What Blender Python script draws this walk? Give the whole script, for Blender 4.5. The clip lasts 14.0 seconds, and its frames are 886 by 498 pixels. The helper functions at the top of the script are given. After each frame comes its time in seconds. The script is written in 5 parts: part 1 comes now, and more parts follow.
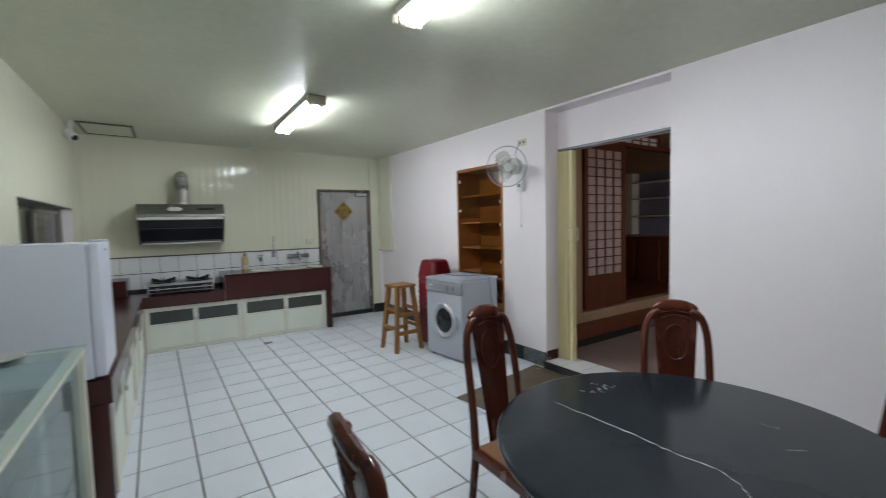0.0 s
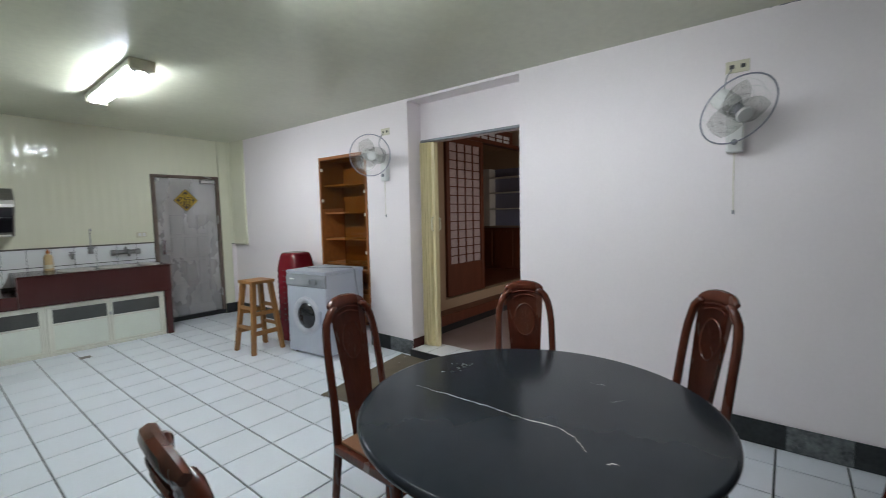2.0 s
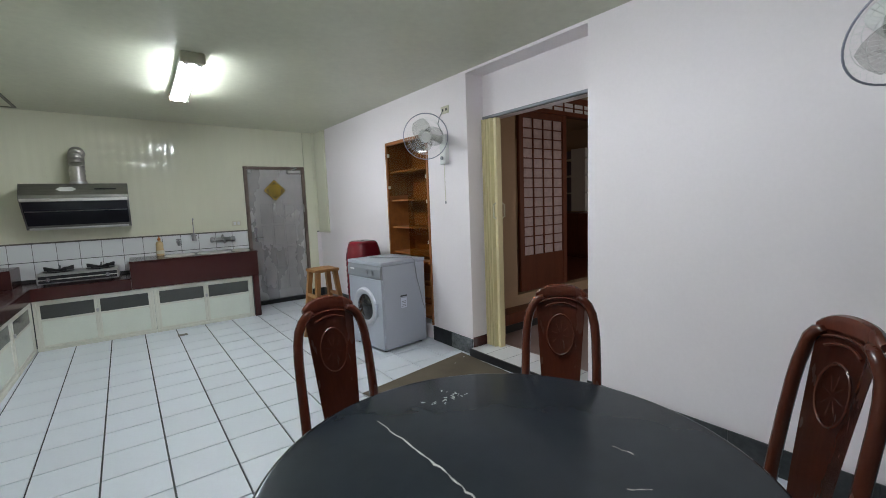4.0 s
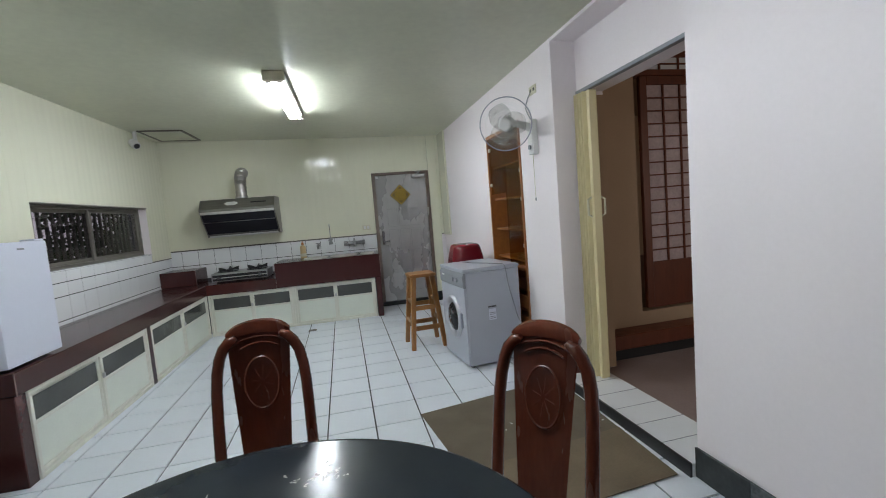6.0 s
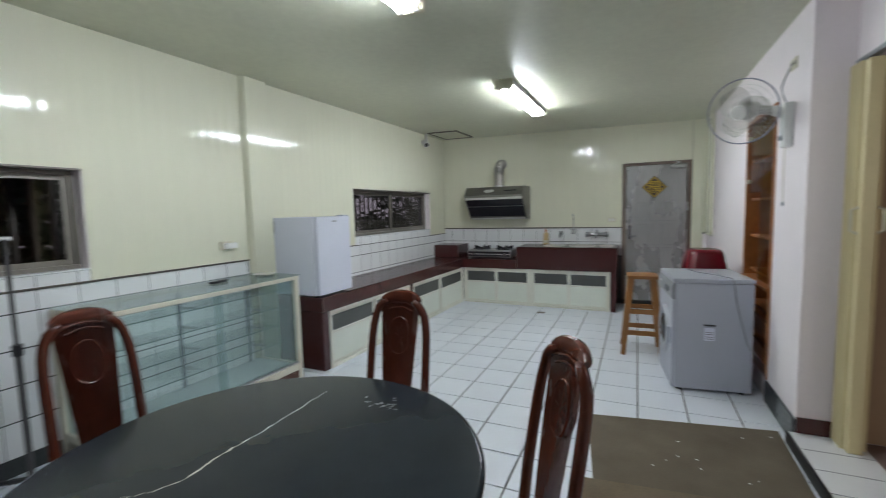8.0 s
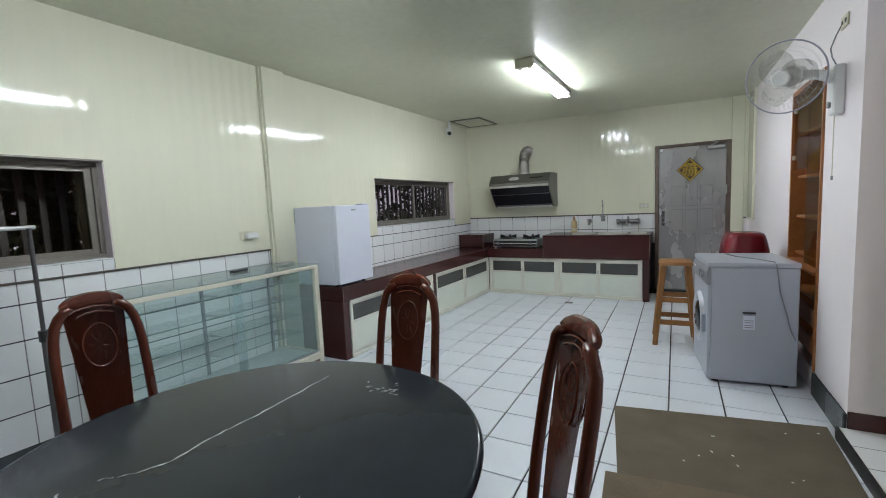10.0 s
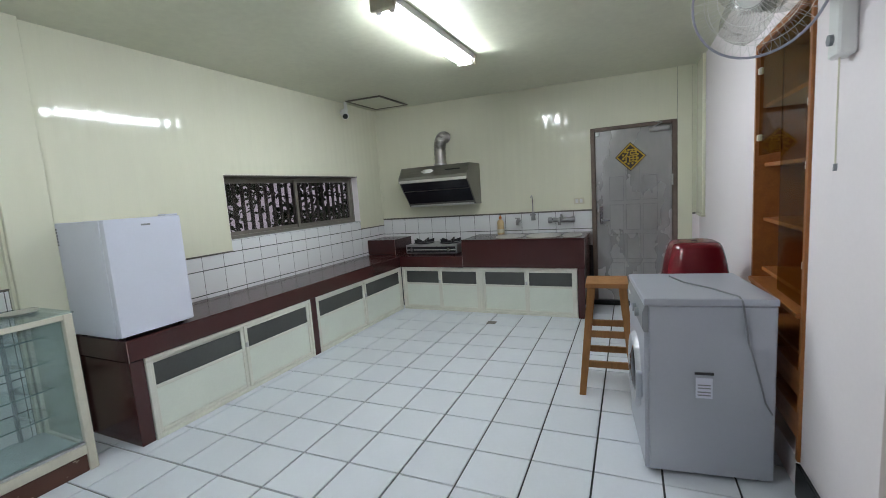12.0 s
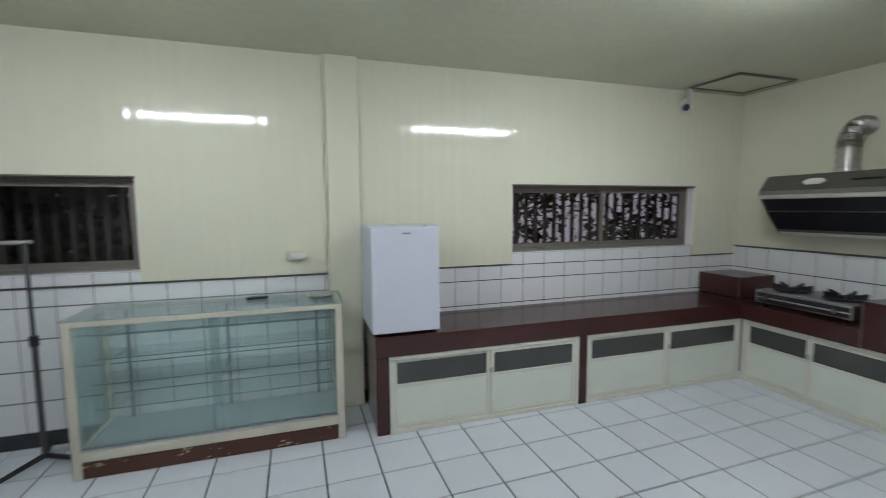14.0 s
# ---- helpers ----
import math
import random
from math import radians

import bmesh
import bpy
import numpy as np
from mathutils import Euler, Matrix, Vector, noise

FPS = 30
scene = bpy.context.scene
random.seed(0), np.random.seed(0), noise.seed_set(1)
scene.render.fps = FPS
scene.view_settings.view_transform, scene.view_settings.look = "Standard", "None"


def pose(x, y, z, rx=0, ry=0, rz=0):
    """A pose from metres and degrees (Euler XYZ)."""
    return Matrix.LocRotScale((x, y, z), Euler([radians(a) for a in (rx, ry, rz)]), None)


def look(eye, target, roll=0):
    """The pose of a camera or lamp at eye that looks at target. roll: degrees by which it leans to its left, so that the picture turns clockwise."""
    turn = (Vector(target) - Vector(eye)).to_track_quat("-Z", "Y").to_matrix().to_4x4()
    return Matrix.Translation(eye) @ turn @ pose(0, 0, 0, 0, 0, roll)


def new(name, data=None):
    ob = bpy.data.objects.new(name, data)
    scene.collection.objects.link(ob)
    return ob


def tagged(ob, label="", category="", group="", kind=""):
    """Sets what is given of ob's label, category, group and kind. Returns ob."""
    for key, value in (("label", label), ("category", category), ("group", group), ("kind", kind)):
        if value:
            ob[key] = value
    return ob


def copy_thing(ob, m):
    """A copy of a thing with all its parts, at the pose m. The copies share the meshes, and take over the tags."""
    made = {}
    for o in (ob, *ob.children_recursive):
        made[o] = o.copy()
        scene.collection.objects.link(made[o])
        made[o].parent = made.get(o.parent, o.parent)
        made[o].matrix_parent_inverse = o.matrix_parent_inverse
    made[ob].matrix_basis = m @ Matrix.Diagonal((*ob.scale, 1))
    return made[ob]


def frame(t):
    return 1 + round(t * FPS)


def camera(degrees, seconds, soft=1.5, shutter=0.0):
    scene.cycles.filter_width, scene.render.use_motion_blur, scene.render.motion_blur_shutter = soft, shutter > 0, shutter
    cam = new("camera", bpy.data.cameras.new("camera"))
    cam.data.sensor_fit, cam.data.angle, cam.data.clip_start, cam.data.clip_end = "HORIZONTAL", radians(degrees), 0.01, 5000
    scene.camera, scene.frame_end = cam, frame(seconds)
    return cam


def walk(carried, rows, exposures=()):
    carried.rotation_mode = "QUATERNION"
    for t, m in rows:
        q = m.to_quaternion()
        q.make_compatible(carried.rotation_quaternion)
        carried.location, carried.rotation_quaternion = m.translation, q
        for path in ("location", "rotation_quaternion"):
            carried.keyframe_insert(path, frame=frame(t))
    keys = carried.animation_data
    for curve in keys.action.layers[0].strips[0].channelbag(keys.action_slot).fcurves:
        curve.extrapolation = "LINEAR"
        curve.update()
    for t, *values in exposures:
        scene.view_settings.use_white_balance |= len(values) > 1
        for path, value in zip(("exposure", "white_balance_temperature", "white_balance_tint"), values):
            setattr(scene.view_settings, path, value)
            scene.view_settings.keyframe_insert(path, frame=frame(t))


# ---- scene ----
cam = camera(91.8, 14.0, soft=0.9, shutter=0.22)
PATH = [
    (0, (0.487, 0.026, 1.507), (1.558, 1.711, 1.386), -1.4),
    (0.5, (0.583, 0.001, 1.475), (2.132, 1.261, 1.358), -1.2),
    (1, (0.637, -0.029, 1.475), (2.411, 0.887, 1.344), -0.6),
    (1.5, (0.607, -0.024, 1.465), (2.336, 0.973, 1.331), -0.5),
    (2, (0.548, 0.038, 1.465), (2.070, 1.324, 1.302), -1.2),
    (2.5, (0.617, 0.052, 1.451), (1.887, 1.586, 1.267), -1.5),
    (2.7, (0.645, 0.038, 1.454), (1.895, 1.585, 1.245), -1.8),
    (4.8, (1.669, 0.024, 1.455), (2.492, 1.838, 1.275), -2.2),
    (5, (1.777, 0.049, 1.463), (2.388, 1.946, 1.290), -2.7),
    (5.5, (2.010, 0.081, 1.440), (2.299, 2.054, 1.289), -3.0),
    (6, (2.157, 0.110, 1.418), (2.554, 2.062, 1.245), -4.7),
    (6.5, (2.352, 0.164, 1.407), (2.799, 2.106, 1.229), -5.6),
    (7, (2.647, 0.163, 1.400), (2.741, 2.154, 1.240), -4.0),
    (7.5, (2.827, 0.071, 1.409), (2.442, 2.023, 1.205), -0.5),
    (8, (2.872, -0.051, 1.469), (2.006, 1.743, 1.293), -1.5),
    (8.2, (2.912, -0.137, 1.487), (1.813, 1.523, 1.295), -0.8),
    (10.3, (2.923, 0.195, 1.394), (1.994, 1.954, 1.188), -3.7),
    (10.5, (2.973, 0.323, 1.438), (2.243, 2.168, 1.188), -3.8),
    (11, (3.053, 0.742, 1.382), (2.424, 2.622, 1.115), -4.0),
    (11.5, (3.045, 1.089, 1.407), (2.234, 2.899, 1.153), -3.8),
    (12, (3.045, 1.501, 1.458), (2.200, 3.296, 1.207), -4.0),
    (12.5, (3.053, 1.839, 1.474), (2.025, 3.540, 1.244), -3.8),
    (13, (3.006, 2.183, 1.486), (1.734, 3.715, 1.301), -3.8),
    (13.5, (2.995, 2.408, 1.528), (1.455, 3.675, 1.370), -4.1),
    (14, (2.992, 2.559, 1.564), (1.093, 3.158, 1.378), -0.4),
]
walk(cam, [(t, look(eye, target, roll)) for t, eye, target, roll in PATH],
     exposures=[(0.0, 0.0), (0.5, 0.04), (1.0, 0.19), (1.5, 0.17), (2.0, 0.14), (2.5, 0.08), (5.0, 0.06), (6.5, 0.08), (7.0, 0.02), (8.0, 0.03), (10.5, 0.16), (11.5, 0.12), (12.5, 0.0), (13.5, -0.08), (14.0, -0.18)])

# ---------------------------------------------------------------- light
world = bpy.data.worlds.new("world")
scene.world = world
world.use_nodes = True
_n = world.node_tree.nodes
_sky = _n.new("ShaderNodeTexSky")
_sky.sky_type, _sky.sun_disc = "NISHITA", False
_sky.sun_elevation, _sky.sun_rotation = radians(30), radians(200)
world.node_tree.links.new(_sky.outputs[0], _n["Background"].inputs[0])
_n["Background"].inputs[1].default_value = 0.06
TUBE_POWER = 105.0
scene.view_settings.exposure = 0.0

# ---------------------------------------------------------------- materials


def shader(name, col, rough=0.5, metal=0.0, var=0.12, scale=6.0, fine=60.0, bump=0.05, rand=0.0, spec=0.5,
           stretch=(1, 1, 1), col2=None, rough_var=0.1, coat=0.0):
    """A surface with variation at two scales, fine relief and, with rand, a tone of its own per piece."""
    m = bpy.data.materials.new(name)
    m.use_nodes = True
    nt = m.node_tree
    b = nt.nodes["Principled BSDF"]
    link = nt.links.new
    tc = nt.nodes.new("ShaderNodeTexCoord")
    mp = nt.nodes.new("ShaderNodeMapping")
    mp.inputs["Scale"].default_value = stretch
    link(tc.outputs["Object"], mp.inputs[0])
    n1, n2 = nt.nodes.new("ShaderNodeTexNoise"), nt.nodes.new("ShaderNodeTexNoise")
    n1.inputs["Scale"].default_value, n2.inputs["Scale"].default_value = scale, fine
    n1.inputs["Detail"].default_value, n2.inputs["Detail"].default_value = 4, 5
    link(mp.outputs[0], n1.inputs["Vector"])
    link(mp.outputs[0], n2.inputs["Vector"])
    mix = nt.nodes.new("ShaderNodeMix")
    mix.data_type = "RGBA"
    c2 = col2 or [c * (1 - var) for c in col]
    mix.inputs[6].default_value, mix.inputs[7].default_value = (*col, 1), (*c2, 1)
    avg = nt.nodes.new("ShaderNodeMath")
    avg.operation = "MULTIPLY_ADD"
    avg.inputs[1].default_value = 0.45
    link(n2.outputs[0], avg.inputs[0])
    half = nt.nodes.new("ShaderNodeMath")
    half.operation = "MULTIPLY"
    half.inputs[1].default_value = 0.6
    link(n1.outputs[0], half.inputs[0])
    link(half.outputs[0], avg.inputs[2])
    ramp = nt.nodes.new("ShaderNodeMapRange")
    ramp.inputs[1].default_value, ramp.inputs[2].default_value = 0.3, 0.75
    link(avg.outputs[0], ramp.inputs[0])
    link(ramp.outputs[0], mix.inputs[0])
    out = mix.outputs[2]
    if rand:
        oi = nt.nodes.new("ShaderNodeObjectInfo")
        mr = nt.nodes.new("ShaderNodeMapRange")
        mr.inputs[3].default_value, mr.inputs[4].default_value = 1 - rand, 1 + rand
        link(oi.outputs["Random"], mr.inputs[0])
        hs = nt.nodes.new("ShaderNodeHueSaturation")
        link(mr.outputs[0], hs.inputs["Value"])
        link(out, hs.inputs["Color"])
        out = hs.outputs[0]
    link(out, b.inputs["Base Color"])
    rr = nt.nodes.new("ShaderNodeMapRange")
    rr.inputs[3].default_value, rr.inputs[4].default_value = max(0.02, rough - rough_var * rough), min(1, rough + rough_var)
    link(n1.outputs[0], rr.inputs[0])
    link(rr.outputs[0], b.inputs["Roughness"])
    b.inputs["Metallic"].default_value = metal
    b.inputs["Specular IOR Level"].default_value = spec
    b.inputs["Coat Weight"].default_value = coat
    b.inputs["Coat Roughness"].default_value = 0.12
    if bump:
        bp = nt.nodes.new("ShaderNodeBump")
        bp.inputs["Strength"].default_value, bp.inputs["Distance"].default_value = bump, 0.01
        link(avg.outputs[0], bp.inputs["Height"])
        link(bp.outputs[0], b.inputs["Normal"])
    return m


def glow(name, col, strength):
    m = bpy.data.materials.new(name)
    m.use_nodes = True
    b = m.node_tree.nodes["Principled BSDF"]
    b.inputs["Base Color"].default_value = (0.8, 0.8, 0.8, 1)
    b.inputs["Emission Color"].default_value = (*col, 1)
    b.inputs["Emission Strength"].default_value = strength
    return m


def clear(name, col=(1, 1, 1), rough=0.0, alpha=0.15, power=5.0, gloss=0.75, dust=0.0):
    """Thin pane: mostly see-through with a glossy face."""
    m = bpy.data.materials.new(name)
    m.use_nodes = True
    nt = m.node_tree
    nt.nodes.remove(nt.nodes["Principled BSDF"])
    out = nt.nodes["Material Output"]
    tr, gl, mx = nt.nodes.new("ShaderNodeBsdfTransparent"), nt.nodes.new("ShaderNodeBsdfGlossy"), nt.nodes.new("ShaderNodeMixShader")
    tr.inputs[0].default_value = (*col, 1)
    gl.inputs["Roughness"].default_value = rough
    lw = nt.nodes.new("ShaderNodeLayerWeight")
    lw.inputs[0].default_value = 0.5
    pw = nt.nodes.new("ShaderNodeMath")
    pw.operation = "POWER"
    pw.inputs[1].default_value = power
    add = nt.nodes.new("ShaderNodeMath")
    add.operation = "MULTIPLY_ADD"
    add.inputs[1].default_value, add.inputs[2].default_value = gloss, alpha * 0.25
    nt.links.new(lw.outputs["Facing"], pw.inputs[0])
    nt.links.new(pw.outputs[0], add.inputs[0])
    nt.links.new(add.outputs[0], mx.inputs[0])
    nt.links.new(tr.outputs[0], mx.inputs[1])
    nt.links.new(gl.outputs[0], mx.inputs[2])
    nt.links.new(mx.outputs[0], out.inputs[0])
    if dust:
        film, lay, cloud, amount = (nt.nodes.new("ShaderNode" + k) for k in ("BsdfDiffuse", "MixShader", "TexNoise", "MapRange"))
        film.inputs[0].default_value = (0.56, 0.68, 0.68, 1)
        cloud.inputs["Scale"].default_value = 3.0
        amount.inputs[3].default_value, amount.inputs[4].default_value = dust * 0.6, dust * 1.4
        nt.links.new(cloud.outputs[0], amount.inputs[0])
        nt.links.new(amount.outputs[0], lay.inputs[0])
        nt.links.new(mx.outputs[0], lay.inputs[1])
        nt.links.new(film.outputs[0], lay.inputs[2])
        nt.links.new(lay.outputs[0], out.inputs[0])
    return m


M_TILE = shader("floor_tile_glaze", (0.73, 0.765, 0.82), 0.26, var=0.06, scale=2.5, fine=40, bump=0.015, rand=0.025)
M_GROUT = shader("dark_grout", (0.055, 0.062, 0.065), 0.9, var=0.4, bump=0.2)
M_WTILE = shader("wall_tile_glaze", (0.80, 0.81, 0.82), 0.12, var=0.05, scale=3, bump=0.01, rand=0.02)
M_PVC = shader("cream_plastic_panel", (0.748, 0.74, 0.59), 0.06, var=0.05, scale=2.2, fine=14, bump=0.05, rand=0.005, rough_var=0.03, spec=0.38, stretch=(7, 1, 0.3))
M_WHITE = shader("white_wall_paint", (0.875, 0.81, 0.825), 0.6, var=0.05, scale=1.5, fine=50, bump=0.06)
M_CEIL = shader("ceiling_paint", (0.64, 0.648, 0.505), 0.33, var=0.17, scale=0.9, fine=18, bump=0.04)
M_BROWN = shader("oxblood_tile", (0.058, 0.0155, 0.0148), 0.16, var=0.18, scale=2, fine=60, bump=0.006, rand=0.05, rough_var=0.05)
M_CABINET = shader("cream_cabinet_paint", (0.74, 0.775, 0.69), 0.4, var=0.08, scale=4, bump=0.02)
M_FRAME = shader("cream_wood_frame", (0.64, 0.61, 0.50), 0.5, var=0.15, scale=7, bump=0.04)
M_CABFRAME = shader("cream_cabinet_frame", (0.73, 0.725, 0.635), 0.42, var=0.12, scale=7, bump=0.03)
M_SMOKE = shader("smoked_pane", (0.068, 0.07, 0.066), 0.14, var=0.25, scale=3, bump=0.01)
M_PEEL = shader("peeling_paint", (0.075, 0.027, 0.017), 0.6, var=0.3, col2=(0.42, 0.36, 0.26), scale=7, fine=30, stretch=(1, 1, 3), bump=0.1)
for _x in M_PEEL.node_tree.nodes:
    if _x.bl_idname == "ShaderNodeMapRange" and _x.inputs[1].default_value > 0.2:
        _x.inputs[1].default_value, _x.inputs[2].default_value = 0.635, 0.66
M_GLASS = clear("dusty_glass", (0.85, 0.92, 0.915), 0.0, dust=0.09)
M_SHELFGLASS = clear("thin_shelf_glass", (0.95, 0.985, 0.975), 0.0, 0.02)
M_GLASSEDGE = shader("glass_edge", (0.16, 0.24, 0.23), 0.15, var=0.3)
M_WINDOW = clear("window_glass", (0.8, 0.8, 0.8), 0.0)
M_BROWNGLASS = clear("brown_glass", (0.76, 0.69, 0.46), 0.02, alpha=0.08, power=4.5, gloss=0.35)
M_ALU = shader("bronze_aluminium", (0.17, 0.155, 0.135), 0.4, metal=0.6, var=0.2)
M_WINALU = shader("window_aluminium", (0.25, 0.23, 0.20), 0.42, metal=0.5, var=0.2)
M_STEEL = shader("brushed_steel", (0.55, 0.55, 0.55), 0.28, metal=1, var=0.2, stretch=(1, 12, 12), bump=0.02)
M_CHROME = shader("chrome", (0.58, 0.58, 0.60), 0.16, metal=1, var=0.2, bump=0)
M_FOIL = shader("duct_foil", (0.47, 0.45, 0.43), 0.33, metal=1, var=0.2, fine=25, bump=0.3)
M_BLACK = shader("black_plastic", (0.015, 0.015, 0.017), 0.35, var=0.2)
M_HOOD = shader("hood_steel", (0.30, 0.29, 0.27), 0.32, metal=0.85, var=0.25, stretch=(1, 10, 10), bump=0.02)
M_FILTER = shader("hood_filter", (0.010, 0.010, 0.015), 0.28, spec=0.5, metal=0.0, var=0.3)
M_CHAIR = shader("red_brown_lacquer", (0.098, 0.0215, 0.0105), 0.22, var=0.45, scale=3, fine=14, stretch=(6, 6, 0.8), bump=0.02, rand=0.12, spec=0.45)
M_RATTAN = shader("rattan_seat", (0.24, 0.10, 0.04), 0.5, var=0.4, fine=120, bump=0.3)
M_MARBLE = shader("black_marble", (0.015, 0.0185, 0.023), 0.15, var=0.1, col2=(0.019, 0.023, 0.028), scale=3, fine=12, bump=0, rough_var=0.02, spec=0.15)
M_VEIN = shader("marble_vein", (0.55, 0.53, 0.48), 0.3, var=0.5, scale=30, fine=120)
M_STOOLWOOD = shader("honey_wood", (0.35, 0.15, 0.04), 0.4, var=0.35, scale=4, fine=16, stretch=(6, 6, 0.8), bump=0.04)
M_SHELFWOOD = shader("orange_teak", (0.36, 0.125, 0.030), 0.42, var=0.35, scale=4, fine=14, stretch=(6, 1, 6), bump=0.03)
M_DARKWOOD = shader("red_dark_wood", (0.15, 0.036, 0.013), 0.4, var=0.4, scale=3, fine=14, stretch=(6, 6, 0.7), bump=0.03)
M_APPL = shader("appliance_white", (0.67, 0.69, 0.785), 0.35, var=0.04, bump=0.01)
M_GREYMETAL = shader("grey_painted_metal", (0.41, 0.43, 0.49), 0.28, var=0.06, scale=2, bump=0.01)
M_RED = shader("red_plastic", (0.165, 0.007, 0.015), 0.2, var=0.2, bump=0.01)
M_BEIGE = shader("beige_wall", (0.43, 0.305, 0.195), 0.7, var=0.1, scale=2, bump=0.08)
M_REDTILE = shader("mauve_clay_tile", (0.28, 0.20, 0.18), 0.5, var=0.2, scale=4, rand=0.08)
M_PAPER = shader("rice_paper", (0.62, 0.50, 0.50), 0.7, var=0.35, scale=14, fine=50, bump=0.05)
M_CREAMPVC = shader("cream_folding_plastic", (0.72, 0.62, 0.36), 0.35, var=0.08, scale=4, bump=0.01)
M_CARPET = shader("olive_mat", (0.135, 0.105, 0.070), 0.85, var=0.45, scale=3.5, fine=140, bump=0.15)
M_CARPET2 = shader("tan_mat", (0.165, 0.120, 0.072), 0.8, var=0.45, scale=3.5, fine=140, bump=0.15)
M_BLACKSTONE = shader("black_marble_skirting", (0.010, 0.012, 0.013), 0.3, spec=0.3, var=0.2, col2=(0.045, 0.05, 0.053), scale=9, fine=40, rand=0.35)
M_VEINSTONE = shader("veined_marble_skirting", (0.014, 0.017, 0.019), 0.3, spec=0.3, var=0.2, col2=(0.20, 0.215, 0.22), scale=14, fine=55, rand=0.2)
M_RACK = shader("grey_enamel_steel", (0.26, 0.28, 0.31), 0.38, metal=0.3, var=0.25, scale=6, bump=0.05)
M_IVORY = shader("ivory_plastic", (0.64, 0.60, 0.46), 0.35, var=0.05, bump=0)
M_WPLASTIC = shader("white_plastic", (0.74, 0.74, 0.72), 0.35, var=0.05, bump=0)
M_FANBLADE = clear("clear_fan_blade", (0.80, 0.80, 0.78), 0.3, alpha=0.6)
M_DOORSTEEL = shader("pressed_steel_door", (0.47, 0.46, 0.455), 0.24, metal=0.5, var=0.22, scale=2.5, fine=14, stretch=(1.2, 1, 0.6), bump=0.006)
M_GROOVESHADE = shader("door_groove_shade", (0.27, 0.265, 0.275), 0.5, metal=0.2, var=0.3)
M_RUSTFRAME = shader("rusty_brown_frame", (0.10, 0.068, 0.052), 0.5, metal=0.2, var=0.4, col2=(0.20, 0.15, 0.12), scale=9)
M_TAP = shader("dull_chrome_tap", (0.36, 0.36, 0.37), 0.25, metal=1, var=0.25, bump=0)
M_LIP = shader("bright_steel_lip", (0.74, 0.73, 0.70), 0.35, metal=0.8, var=0.15)
# sink steel darkened for the shade inside the bowls
M_SINK = shader("shaded_bowl_steel", (0.30, 0.30, 0.305), 0.34, metal=0.9, var=0.25, bump=0.02)
M_DECK = shader("bluish_grey_board", (0.46, 0.51, 0.505), 0.45, var=0.15)
M_LADDER = shader("ladder_aluminium", (0.52, 0.53, 0.54), 0.42, metal=0.5, var=0.15)
# dark steel of the stand; also painted shade on rack posts, drain and roll
M_DARKSHADE = shader("dark_steel_and_shade", (0.095, 0.092, 0.095), 0.5, metal=0.3, var=0.35)
M_GOLD = shader("gold_print", (0.55, 0.36, 0.02), 0.4, var=0.25, fine=80)
M_REDPAPER = shader("black_print", (0.03, 0.015, 0.01), 0.5)
M_DUSK = glow("evening_sky", (0.92, 0.74, 0.88), 0.40)
M_TUBE = glow("lit_tube", (0.905, 0.98, 1.06), TUBE_POWER)
M_LEAF = shader("leaf", (0.06, 0.09, 0.04), 0.5, var=0.5, rand=0.3)
M_GREY = shader("grey_plastic", (0.25, 0.26, 0.28), 0.4, var=0.1)

# ---------------------------------------------------------------- mesh helpers


def box(x0, x1, y0, y1, z0, z1, bevel=0.0, bm=None, seg=1):
    """A box, with rounded edges where bevel is given, added to bm."""
    bm = bm or bmesh.new()
    t = bmesh.new()
    bmesh.ops.create_cube(t, size=1)
    for v in t.verts:
        v.co = Vector(((x0 + x1) / 2 + v.co.x * (x1 - x0), (y0 + y1) / 2 + v.co.y * (y1 - y0), (z0 + z1) / 2 + v.co.z * (z1 - z0)))
    if bevel:
        bmesh.ops.bevel(t, geom=t.edges[:], offset=bevel, segments=seg, profile=0.7, affect="EDGES")
    return join(bm, t)


def join(bm, t, m=None):
    if m is not None:
        t.transform(m)
    me = bpy.data.meshes.new("tmp")
    t.to_mesh(me)
    t.free()
    bm.from_mesh(me)
    bpy.data.meshes.remove(me)
    return bm


def rod(points, radius, bm=None, seg=10, squash=1.0):
    """A round bar through the points; radius is one number or one per point."""
    bm = bm or bmesh.new()
    pts = [Vector(p) for p in points]
    rad = radius if isinstance(radius, (list, tuple)) else [radius] * len(pts)
    rings, side = [], None
    for i, p in enumerate(pts):
        d = (pts[min(i + 1, len(pts) - 1)] - pts[max(i - 1, 0)]).normalized()
        if side is None:
            side = d.cross(Vector((0, 0, 1)) if abs(d.z) < 0.9 else Vector((1, 0, 0))).normalized()
        side = (side - d * side.dot(d)).normalized()
        up = d.cross(side)
        rings.append([bm.verts.new(p + rad[i] * (math.cos(a) * side + squash * math.sin(a) * up))
                      for a in [2 * math.pi * k / seg for k in range(seg)]])
    for a, b in zip(rings, rings[1:]):
        for k in range(seg):
            bm.faces.new((a[k], a[(k + 1) % seg], b[(k + 1) % seg], b[k]))
    bm.faces.new(rings[0][::-1])
    bm.faces.new(rings[-1])
    return bm


